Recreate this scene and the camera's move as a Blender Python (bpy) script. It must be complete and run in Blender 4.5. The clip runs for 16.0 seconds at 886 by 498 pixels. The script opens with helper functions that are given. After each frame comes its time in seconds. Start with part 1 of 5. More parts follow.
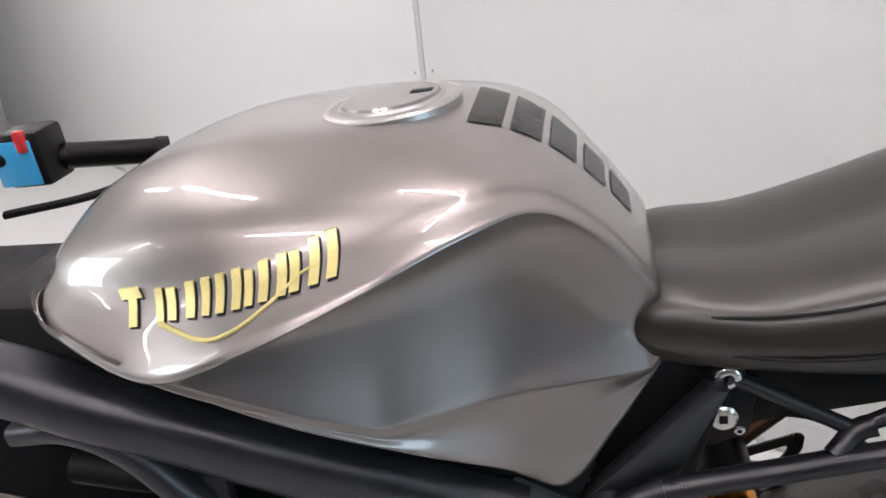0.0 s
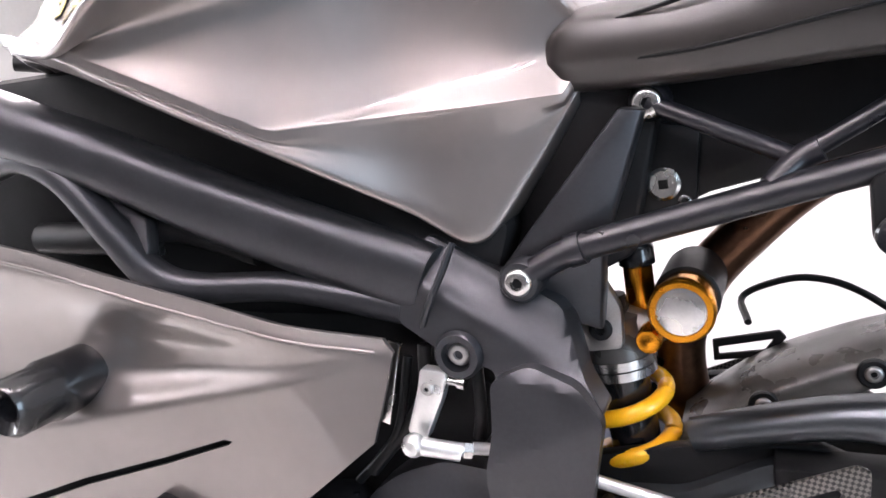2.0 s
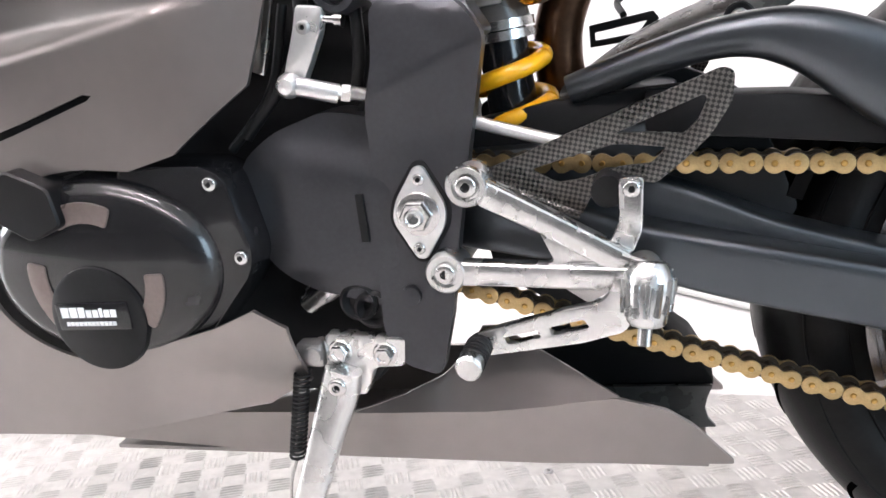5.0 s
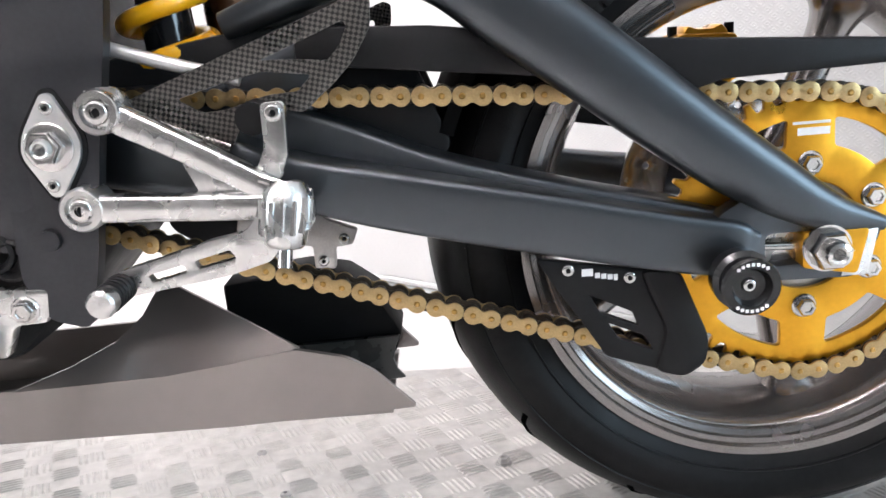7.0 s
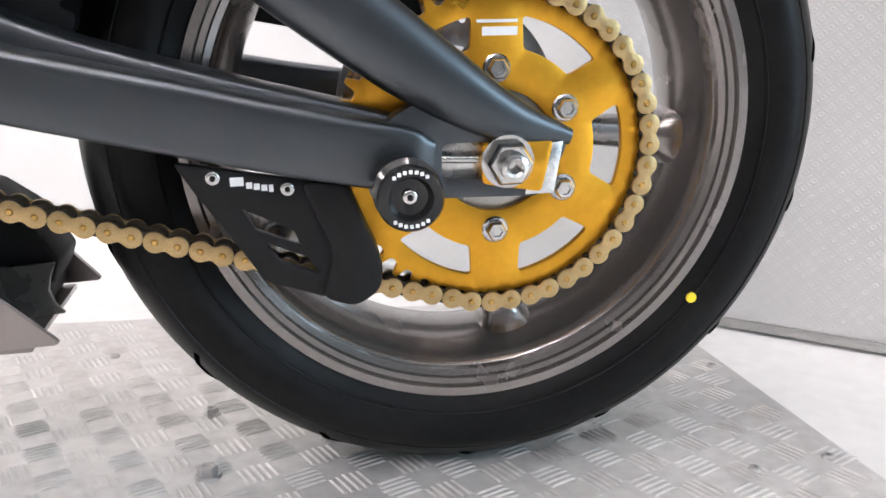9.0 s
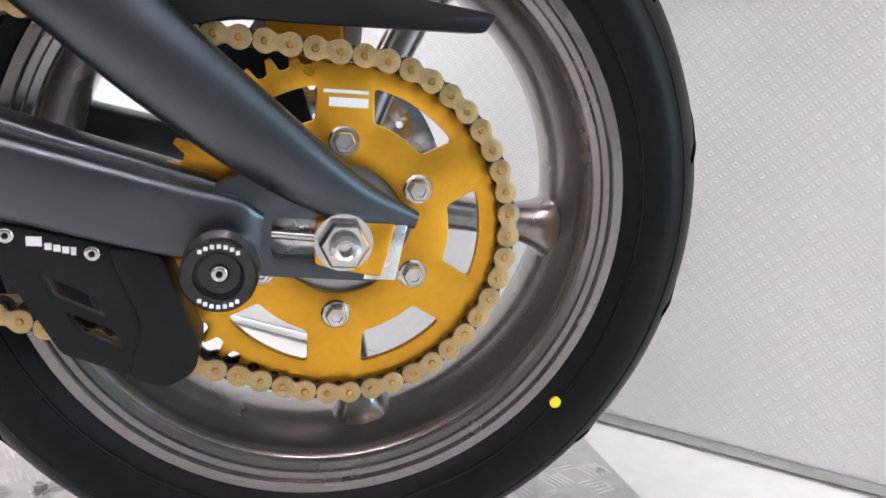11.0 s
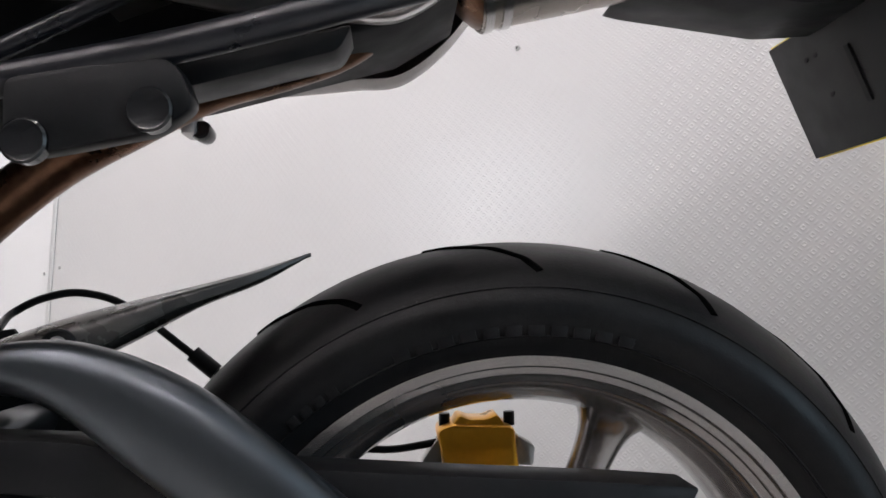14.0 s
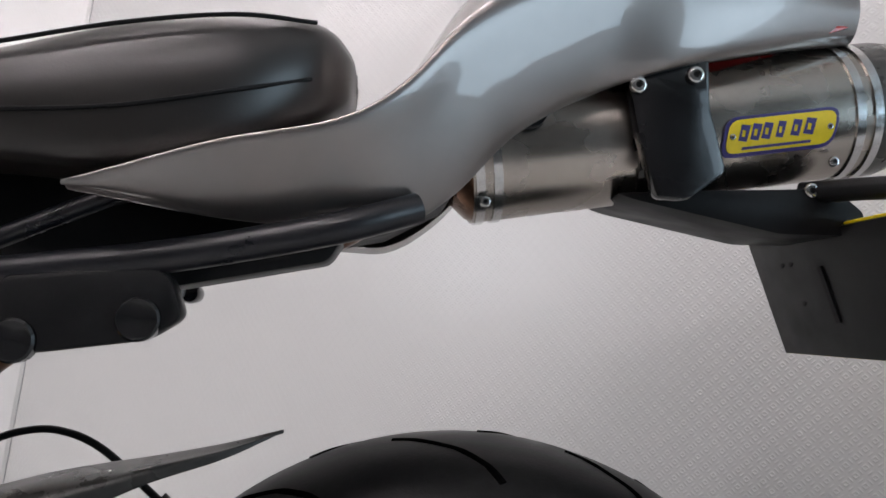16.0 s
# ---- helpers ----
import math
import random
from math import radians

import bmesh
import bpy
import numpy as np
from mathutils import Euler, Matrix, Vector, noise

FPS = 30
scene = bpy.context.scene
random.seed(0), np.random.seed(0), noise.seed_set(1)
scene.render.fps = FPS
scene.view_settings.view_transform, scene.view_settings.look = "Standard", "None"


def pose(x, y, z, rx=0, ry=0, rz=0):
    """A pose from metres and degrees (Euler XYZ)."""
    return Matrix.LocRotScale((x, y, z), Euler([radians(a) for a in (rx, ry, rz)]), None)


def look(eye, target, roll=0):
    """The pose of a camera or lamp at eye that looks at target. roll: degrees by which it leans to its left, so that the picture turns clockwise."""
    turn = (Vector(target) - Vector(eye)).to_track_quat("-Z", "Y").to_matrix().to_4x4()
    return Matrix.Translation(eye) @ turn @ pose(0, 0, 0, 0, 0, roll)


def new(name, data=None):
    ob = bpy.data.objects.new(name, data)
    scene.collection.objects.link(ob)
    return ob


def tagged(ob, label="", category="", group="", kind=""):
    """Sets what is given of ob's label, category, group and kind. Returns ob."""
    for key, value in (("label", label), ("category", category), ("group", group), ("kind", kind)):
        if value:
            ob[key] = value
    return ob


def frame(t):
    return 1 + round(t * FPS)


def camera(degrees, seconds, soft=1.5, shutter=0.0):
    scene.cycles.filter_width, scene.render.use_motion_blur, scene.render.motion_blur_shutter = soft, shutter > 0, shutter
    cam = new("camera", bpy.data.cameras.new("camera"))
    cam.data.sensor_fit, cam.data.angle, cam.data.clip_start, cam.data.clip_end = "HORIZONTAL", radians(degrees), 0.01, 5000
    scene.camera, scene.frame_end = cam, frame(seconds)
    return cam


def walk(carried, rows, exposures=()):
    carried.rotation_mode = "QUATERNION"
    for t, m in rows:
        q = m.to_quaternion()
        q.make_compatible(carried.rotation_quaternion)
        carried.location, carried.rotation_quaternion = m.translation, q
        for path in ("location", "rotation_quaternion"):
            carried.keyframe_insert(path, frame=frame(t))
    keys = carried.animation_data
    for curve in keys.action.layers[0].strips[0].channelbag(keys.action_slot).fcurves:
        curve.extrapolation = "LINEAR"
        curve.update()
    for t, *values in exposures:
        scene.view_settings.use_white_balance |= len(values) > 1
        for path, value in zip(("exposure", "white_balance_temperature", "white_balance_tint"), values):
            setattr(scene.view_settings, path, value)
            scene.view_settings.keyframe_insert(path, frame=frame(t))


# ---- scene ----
cam = camera(57.8, 16.0, soft=1.6, shutter=0.0)
# The motorcycle's own axes: x to the rear, y to its right, z up, from the rear axle; it leans on its side stand.
UP = Vector((0.03, 0.09, 1.0)).normalized()
BIKE = Matrix.Translation((0, 0, 0.303)) @ UP.rotation_difference(Vector((0, 0, 1))).to_matrix().to_4x4()
PATH = [
    (0, (-0.5545, -0.6693, 0.8723), (-0.9491, 1.1092, 0.0470), -9.26),
    (0.3, (-0.4916, -0.6416, 0.8414), (-0.9181, 1.1394, 0.0376), -8.55),
    (0.5, (-0.4340, -0.6406, 0.8110), (-0.9795, 1.1060, 0.0060), -9.9),
    (0.7, (-0.3988, -0.6416, 0.7633), (-1.0324, 1.0895, -0.0125), -10.23),
    (1, (-0.3827, -0.6435, 0.6667), (-1.1135, 1.1084, 0.0368), -10.53),
    (1.5, (-0.3809, -0.6918, 0.5246), (-1.1462, 1.1247, 0.1859), -9.23),
    (2, (-0.3675, -0.7026, 0.5020), (-1.1864, 1.0856, 0.1389), -9.24),
    (2.5, (-0.3649, -0.7064, 0.4622), (-1.2160, 1.0664, 0.0980), -9.99),
    (3, (-0.3623, -0.7091, 0.4271), (-1.1280, 1.0802, -0.0333), -10.05),
    (3.5, (-0.3554, -0.7092, 0.4087), (-1.0642, 1.0757, -0.1497), -9.78),
    (3.7, (-0.3520, -0.7121, 0.3975), (-1.0733, 1.0677, -0.1613), -9.75),
    (5.8, (-0.3985, -0.7625, 0.2263), (-0.7778, 1.1183, -0.3297), -6.0),
    (6, (-0.382, -0.758, 0.22), (-0.717, 1.136, -0.327), -5.9),
    (6.5, (-0.336, -0.748, 0.212), (-0.471, 1.175, -0.323), -4.6),
    (7, (-0.293, -0.745, 0.197), (-0.317, 1.178, -0.353), -4.9),
    (7.5, (-0.251, -0.73, 0.18), (-0.149, 1.168, -0.442), -4.3),
    (8, (-0.208, -0.704, 0.156), (0.06, 1.175, -0.475), -3.2),
    (8.5, (-0.169, -0.696, 0.133), (0.102, 1.179, -0.509), -2.1),
    (8.7, (-0.1583, -0.6917, 0.1247), (0.1354, 1.1799, -0.5186), -1.63),
    (10.8, (-0.0401, -0.6496, 0.1180), (0.3642, 1.2293, -0.4243), 4.3),
    (11, (-0.043, -0.65, 0.124), (0.365, 1.249, -0.35), 4.5),
    (11.5, (-0.042, -0.638, 0.159), (0.288, 1.304, -0.191), 5.0),
    (12, (-0.049, -0.624, 0.196), (0.222, 1.326, -0.158), 3.4),
    (12.5, (-0.064, -0.617, 0.211), (0.211, 1.34, -0.1), 1.2),
    (13, (-0.077, -0.612, 0.225), (0.129, 1.361, -0.036), -0.8),
    (13.5, (-0.084, -0.612, 0.254), (0.068, 1.38, 0.159), -1.7),
    (14, (-0.096, -0.622, 0.278), (0.032, 1.371, 0.385), -1.3),
    (14.5, (-0.091, -0.623, 0.293), (0.014, 1.362, 0.515), -0.5),
    (15, (-0.079, -0.629, 0.309), (0.024, 1.351, 0.569), 0.8),
    (15.5, (-0.082, -0.636, 0.347), (0.083, 1.338, 0.618), 2.6),
    (16, (-0.092, -0.649, 0.401), (0.059, 1.337, 0.588), 4.0),
]
EXPOSURES = [(0.0, -0.5, 6500, 10), (0.7, -0.1, 6500, 11), (1.5, 0.55, 6500, 16), (2.5, 0.75, 6500, 17), (3.5, 0.7, 6500, 14), (6.0, 0.55, 6500, 11), (8.5, 0.42, 6500, 10), (11.0, 0.38, 6400, 11), (12.0, 0.3, 6300, 12), (13.0, 0.25, 6400, 11), (14.0, -0.45, 6500, 10), (15.5, -0.78, 6500, 10), (16.0, -0.78, 6500, 10)]
walk(cam, [(t, BIKE @ look(eye, target, roll)) for t, eye, target, roll in PATH], EXPOSURES)
# ---- world and light ----
world = bpy.data.worlds.new("world")
scene.world = world
world.use_nodes = True
world.node_tree.nodes["Background"].inputs["Color"].default_value = (0.85, 0.93, 1.0, 1)
world.node_tree.nodes["Background"].inputs["Strength"].default_value = 0.4

# ---- materials ----
MATS = {}


def material(name, color, rough=0.5, metal=0.0, coat=0.0, vary=0.06, scale=30.0, bump=0.0, bump_scale=300.0, rough_vary=0.08,
             emit=0.0, flake=0.0, spec=0.5):
    """A surface with broad stains, fine grain and uneven gloss."""
    m = bpy.data.materials.new(name)
    m.use_nodes = True
    nt = m.node_tree
    b = nt.nodes["Principled BSDF"]
    n, l = nt.nodes.new, nt.links.new
    co = n("ShaderNodeTexCoord")
    broad, fine = n("ShaderNodeTexNoise"), n("ShaderNodeTexNoise")
    broad.inputs["Scale"].default_value, fine.inputs["Scale"].default_value = scale, scale * 9
    broad.inputs["Detail"].default_value = fine.inputs["Detail"].default_value = 4
    l(co.outputs["Object"], broad.inputs["Vector"]), l(co.outputs["Object"], fine.inputs["Vector"])
    add = n("ShaderNodeMath")
    add.operation = "ADD"
    l(broad.outputs["Fac"], add.inputs[0]), l(fine.outputs["Fac"], add.inputs[1])
    ramp = n("ShaderNodeMapRange")
    ramp.inputs["From Min"].default_value, ramp.inputs["From Max"].default_value = 0.7, 1.3
    ramp.inputs["To Min"].default_value, ramp.inputs["To Max"].default_value = 1 - vary, 1 + vary
    l(add.outputs[0], ramp.inputs["Value"])
    mul = n("ShaderNodeVectorMath")
    mul.operation = "MULTIPLY"
    mul.inputs[0].default_value = color
    l(ramp.outputs[0], mul.inputs[1])
    l(mul.outputs[0], b.inputs["Base Color"])
    rr = n("ShaderNodeMapRange")
    rr.inputs["From Min"].default_value, rr.inputs["From Max"].default_value = 0.3, 0.7
    rr.inputs["To Min"].default_value, rr.inputs["To Max"].default_value = max(0.02, rough - rough_vary), min(1, rough + rough_vary)
    l(broad.outputs["Fac"], rr.inputs["Value"]), l(rr.outputs[0], b.inputs["Roughness"])
    b.inputs["Metallic"].default_value = metal
    b.inputs["Specular IOR Level"].default_value = spec
    b.inputs["Coat Weight"].default_value, b.inputs["Coat Roughness"].default_value = coat, 0.025
    if bump or flake:
        tex = n("ShaderNodeTexVoronoi" if flake else "ShaderNodeTexNoise")
        tex.inputs["Scale"].default_value = bump_scale
        bp = n("ShaderNodeBump")
        bp.inputs["Strength"].default_value, bp.inputs["Distance"].default_value = bump or flake, 0.0006
        l(co.outputs["Object"], tex.inputs["Vector"])
        l(tex.outputs["Color" if flake else "Fac"], bp.inputs["Height"]), l(bp.outputs[0], b.inputs["Normal"])
    if emit:
        b.inputs["Emission Color"].default_value, b.inputs["Emission Strength"].default_value = (*color, 1), emit
    MATS[name] = m
    return m


PAINT = material("grey_paint", (0.245, 0.219, 0.209), 0.36, 0.85, coat=1.0, vary=0.03, scale=6, flake=0.10, bump_scale=2200, rough_vary=0.02)
FRAME = material("frame_paint", (0.050, 0.051, 0.056), 0.38, 0.75, vary=0.08, bump=0.12, bump_scale=900)
SUBF = material("subframe_paint", (0.012, 0.012, 0.015), 0.33, 0.1, vary=0.1, bump=0.08, bump_scale=900)
ARM = material("swingarm_paint", (0.085, 0.094, 0.104), 0.33, 0.9, vary=0.02, bump=0.05, bump_scale=1500, rough_vary=0.0)
BLACK = material("black_plastic", (0.0075, 0.0075, 0.008), 0.45, vary=0.15, bump=0.15, bump_scale=800, spec=0.2)
DARK = material("dark_recess", (0.006, 0.006, 0.0065), 0.6, vary=0.2, spec=0.2)
GLOSS = material("gloss_black", (0.008, 0.008, 0.009), 0.2, vary=0.12, coat=0.3, spec=0.4)
RUBBER = material("tyre_rubber", (0.0055, 0.0053, 0.0055), 0.44, vary=0.35, scale=14, bump=0.25, bump_scale=500, spec=0.15)
# the same rubber near black, the shade inside the grooves put into its colour
GROOVE_SHADE = material("shaded_groove_rubber", (0.0016, 0.0016, 0.0016), 0.95, vary=0.1, spec=0.0)
VINYL = material("seat_vinyl", (0.021, 0.018, 0.0165), 0.32, vary=0.05, bump=0.10, bump_scale=600, rough_vary=0.02, spec=0.55)
RIM = material("rim_paint", (0.25, 0.227, 0.218), 0.26, 0.85, coat=0.6, vary=0.03, scale=10, rough_vary=0.03)
GOLD = material("gold_anodised", (0.74, 0.37, 0.03), 0.34, 0.85, vary=0.06, scale=20)
AMBER = material("amber_anodised", (0.75, 0.30, 0.02), 0.22, 0.95, vary=0.05, scale=20)
CHAIN = material("gold_chain", (0.46, 0.33, 0.16), 0.34, 0.85, vary=0.16, scale=60)
# inner links, much darker than the gold outer plates
CHAIN_IN = material("dark_chain_inner", (0.05, 0.038, 0.025), 0.45, 0.6, vary=0.3, scale=60)
BRASS = material("brass_pin", (0.50, 0.31, 0.10), 0.28, 0.95, vary=0.1)
STEEL = material("bright_steel", (0.62, 0.61, 0.60), 0.2, 1.0, vary=0.06, scale=40)
ALLOY = material("polished_alloy", (0.70, 0.70, 0.69), 0.27, 1.0, vary=0.07, scale=40, rough_vary=0.1)
CAST = material("cast_alloy", (0.45, 0.44, 0.43), 0.4, 0.9, vary=0.1, scale=60, bump=0.2, bump_scale=700)
CAN = material("brushed_can", (0.42, 0.38, 0.34), 0.27, 1.0, vary=0.05, scale=20, rough_vary=0.05)
PIPE = material("heat_tinted_pipe", (0.13, 0.068, 0.04), 0.3, 0.95, vary=0.3, scale=14)
YELLOW = material("yellow_spring", (0.95, 0.46, 0.008), 0.32, vary=0.05, coat=0.4)
LEVERWHITE = material("satin_aluminium", (0.74, 0.74, 0.73), 0.33, 0.85, vary=0.05)
EMBLEM = material("gold_emblem", (0.72, 0.62, 0.26), 0.35, 0.5, vary=0.08)
WHITE = material("white_print", (0.75, 0.75, 0.74), 0.5)
NAVY = material("navy_print", (0.05, 0.04, 0.20), 0.4)
BADGE = material("yellow_print", (0.85, 0.66, 0.02), 0.35, vary=0.05)
RED = material("red_lens", (0.55, 0.03, 0.03), 0.2, coat=0.5)
HUG = material("dark_grey_plastic", (0.055, 0.052, 0.048), 0.3, vary=0.1, bump=0.2, bump_scale=900)
PAD = material("tank_pad_gloss", (0.012, 0.011, 0.0105), 0.22, 0.6, coat=0.8)
TINT = material("bronze_window", (0.15, 0.12, 0.11), 0.35, 0.4, vary=0.1)
BLUE = material("blue_sticker", (0.05, 0.38, 0.72), 0.35, vary=0.1)
ORANGE = material("orange_reflector", (0.8, 0.25, 0.04), 0.3)


def carbon_fibre():
    m = material("carbon_fibre", (0.09, 0.085, 0.08), 0.3, 0.4, coat=0.5)
    nt = m.node_tree
    b = nt.nodes["Principled BSDF"]
    co, ch = nt.nodes.new("ShaderNodeTexCoord"), nt.nodes.new("ShaderNodeTexChecker")
    mp = nt.nodes.new("ShaderNodeMapping")
    mp.inputs["Rotation"].default_value = (0, radians(30), 0)
    ch.inputs["Scale"].default_value = 380
    ch.inputs["Color1"].default_value, ch.inputs["Color2"].default_value = (0.015, 0.014, 0.013, 1), (0.10, 0.092, 0.082, 1)
    nt.links.new(co.outputs["Object"], mp.inputs["Vector"]), nt.links.new(mp.outputs[0], ch.inputs["Vector"])
    nt.links.new(ch.outputs["Color"], b.inputs["Base Color"])
    return m


CARBON = carbon_fibre()


def tread_plate(name, color, metal, rough, pitch, strength):
    """Sheet metal with a raised pattern of short crossing bars."""
    m = material(name, color, rough, metal, vary=0.008, scale=2, rough_vary=0.0)
    nt = m.node_tree
    b, n, l = nt.nodes["Principled BSDF"], nt.nodes.new, nt.links.new
    co, sep = n("ShaderNodeTexCoord"), n("ShaderNodeSeparateXYZ")
    l(co.outputs["Object"], sep.inputs[0])

    def calc(op, a, b=None):
        q = n("ShaderNodeMath")
        q.operation = op
        for k, v in enumerate((a, b)):
            if v is None:
                continue
            if isinstance(v, (int, float)):
                q.inputs[k].default_value = v
            else:
                l(v, q.inputs[k])
        return q.outputs[0]

    u, v = calc("MULTIPLY", sep.outputs["X"], 1 / pitch), calc("MULTIPLY", sep.outputs["Z"], 1 / pitch)
    odd = calc("PINGPONG", calc("ADD", calc("FLOOR", u), calc("FLOOR", v)), 1.0)
    fu, fv = calc("SUBTRACT", calc("FRACT", u), 0.5), calc("SUBTRACT", calc("FRACT", v), 0.5)
    turn = calc("SUBTRACT", calc("MULTIPLY", odd, 2.0), 1.0)
    across = calc("SUBTRACT", fu, calc("MULTIPLY", fv, turn))
    along = calc("ADD", fu, calc("MULTIPLY", fv, turn))
    bars = calc("COSINE", calc("MULTIPLY", across, 9.4))
    fade = calc("SUBTRACT", 1.0, calc("MULTIPLY", calc("MULTIPLY", along, along), 3.2))
    height = calc("MULTIPLY", calc("MAXIMUM", bars, 0.0), calc("MAXIMUM", fade, 0.0))
    bp = n("ShaderNodeBump")
    bp.inputs["Strength"].default_value, bp.inputs["Distance"].default_value = strength, 0.0012
    l(height, bp.inputs["Height"]), l(bp.outputs[0], b.inputs["Normal"])
    return m


WALL = tread_plate("white_tread_sheet", (0.57, 0.563, 0.557), 0.0, 0.26, 0.0105, 0.38)
PLATE = material("floor_tread_plate", (0.58, 0.563, 0.54), 0.40, 0.35, vary=0.16, scale=7, rough_vary=0.10)
# unseen floor, its colour dark so that the bodywork mirrors an unlit space
UNLIT_FLOOR = material("unlit_floor_dark", (0.07, 0.068, 0.066), 0.6, vary=0.2, scale=4, bump=0.2, bump_scale=60)
SEAL = material("grey_joint_metal", (0.42, 0.415, 0.41), 0.4, 0.3, vary=0.1)
FLOORW = material("white_floor_paint", (0.72, 0.71, 0.69), 0.45, vary=0.06, scale=5)
ROOMW = material("white_wall_paint", (0.78, 0.77, 0.75), 0.6, vary=0.03, scale=3)
# unseen walls, their colour standing for the unlit space on this side
UNLIT_WALL = material("unlit_wall_dark", (0.09, 0.088, 0.086), 0.6, vary=0.04, scale=3)
TUBE = material("tube_light", (1.0, 0.915, 0.945), 0.4, emit=100.0)


# ---- mesh tools ----
def part(name, bm, mat, parent=None, label="", sharp=40):
    me = bpy.data.meshes.new(name)
    if isinstance(bm, bmesh.types.BMesh):
        bmesh.ops.recalc_face_normals(bm, faces=bm.faces)
        bm.to_mesh(me)
        bm.free()
    else:
        me.from_pydata(*bm)
    me.polygons.foreach_set("use_smooth", [True] * len(me.polygons))
    me.set_sharp_from_angle(angle=radians(sharp))
    me.materials.append(mat)
    ob = new(name, me)
    if parent:
        ob.parent = parent
    if label:
        tagged(ob, label)
    return ob


def soften(bm, width, segments=2, angle=30):
    es = [e for e in bm.edges if len(e.link_faces) == 2 and e.calc_face_angle(0) > radians(angle)]
    if es and width > 0:
        bmesh.ops.bevel(bm, geom=es, offset=width, segments=segments, profile=0.5, affect="EDGES", clamp_overlap=True)
    return bm


def rounded(pts, r, steps=4):
    """A polygon (x, z) with its corners rounded by about r."""
    out, n = [], len(pts)
    for i in range(n):
        a, p, b = (Vector(pts[j % n]) for j in (i - 1, i, i + 1))
        ra = min(r, 0.45 * (a - p).length, 0.45 * (b - p).length)
        s, e = p + (a - p).normalized() * ra, p + (b - p).normalized() * ra
        for k in range(steps + 1):
            t = k / steps
            out.append(tuple((1 - t) ** 2 * s + 2 * t * (1 - t) * p + t * t * e))
    return out


def cat(pts, n):
    """n points on a smooth line through pts (rows of any width)."""
    p = np.array(pts, float)
    k = len(p)
    q = np.vstack([2 * p[0] - p[1], p, 2 * p[-1] - p[-2]])
    out = []
    for s in np.linspace(0, k - 1, n):
        i = min(int(s), k - 2)
        t = s - i
        a, b, c, d = q[i], q[i + 1], q[i + 2], q[i + 3]
        out.append(0.5 * (2 * b + (c - a) * t + (2 * a - 5 * b + 4 * c - d) * t * t + (3 * b - 3 * c + d - a) * t ** 3))
    return np.array(out)


def prism(outline, y0, y1, bevel=0.002, holes=(), tilt=None):
    """A plate: an outline in (x, z), with holes, from y0 to y1. tilt(x, z): an offset in y."""
    bm = bmesh.new()
    edges = []
    for loop in (outline, *holes):
        vs = [bm.verts.new((x, y0, z)) for x, z in loop]
        edges += [bm.edges.new((vs[i], vs[(i + 1) % len(vs)])) for i in range(len(vs))]
    if holes:
        bmesh.ops.triangle_fill(bm, use_beauty=True, edges=edges)
    else:
        bm.faces.new(bm.verts)
    got = bmesh.ops.extrude_face_region(bm, geom=bm.faces[:])
    bmesh.ops.translate(bm, verts=[v for v in got["geom"] if isinstance(v, bmesh.types.BMVert)], vec=(0, y1 - y0, 0))
    bmesh.ops.recalc_face_normals(bm, faces=bm.faces)
    if bevel:
        soften(bm, bevel, 2, 50)
    if tilt:
        for v in bm.verts:
            v.co.y += tilt(v.co.x, v.co.z)
    return bm


def grid(P, closed=False, cap=True):
    """A mesh through a grid of points P[i][j]; closed: each row is a ring."""
    P = np.asarray(P)
    a, b = P.shape[:2]
    bm = bmesh.new()
    V = [[bm.verts.new(P[i, j]) for j in range(b)] for i in range(a)]
    for i in range(a - 1):
        for j in range(b if closed else b - 1):
            k = (j + 1) % b
            bm.faces.new((V[i][j], V[i][k], V[i + 1][k], V[i + 1][j]))
    if closed and cap:
        bm.faces.new(V[0]), bm.faces.new(V[-1][::-1])
    return bm


def sweep(rows, n=40, ring=20, power=2.0):
    """An oval bar along rows of (x, y, z, half height in the x-z plane, half width in y)."""
    R = cat(rows, n)
    c = R[:, :3]
    tan = np.gradient(c, axis=0)
    tan[:, 1] *= 0
    tan /= np.linalg.norm(tan, axis=1)[:, None]
    up = np.stack([-tan[:, 2], 0 * tan[:, 0], tan[:, 0]], 1)
    P = np.zeros((n, ring, 3))
    for j in range(ring):
        a = 2 * math.pi * j / ring
        ca, sa = math.cos(a), math.sin(a)
        ca, sa = math.copysign(abs(ca) ** (2 / power), ca), math.copysign(abs(sa) ** (2 / power), sa)
        P[:, j] = c + up * (sa * R[:, 3])[:, None] + np.array((0, 1, 0)) * (ca * R[:, 4])[:, None]
    return grid(P, closed=True)


def hose(pts, r, n=40, ring=10, r1=None):
    """A round tube through points in space."""
    c = cat(pts, n)
    tan = np.gradient(c, axis=0)
    tan /= np.linalg.norm(tan, axis=1)[:, None]
    ref = np.array((0.13, 0.97, 0.21))
    u = np.cross(tan, ref)
    u /= np.linalg.norm(u, axis=1)[:, None]
    v = np.cross(tan, u)
    rad = np.linspace(r, r if r1 is None else r1, n)[:, None]
    P = np.zeros((n, ring, 3))
    for j in range(ring):
        a = 2 * math.pi * j / ring
        P[:, j] = c + rad * (u * math.cos(a) + v * math.sin(a))
    return grid(P, closed=True)


def lathe(profile, centre, axis=(0, -1, 0), n=32, cap=True):
    """Turned about an axis: profile rows of (distance along the axis, radius)."""
    q = Vector((0, 0, 1)).rotation_difference(Vector(axis)).to_matrix()
    P = []
    for d, r in profile:
        P.append([tuple(Vector(centre) + q @ Vector((r * math.cos(2 * math.pi * j / n), r * math.sin(2 * math.pi * j / n), d))) for j in range(n)])
    return grid(P, closed=True, cap=cap)


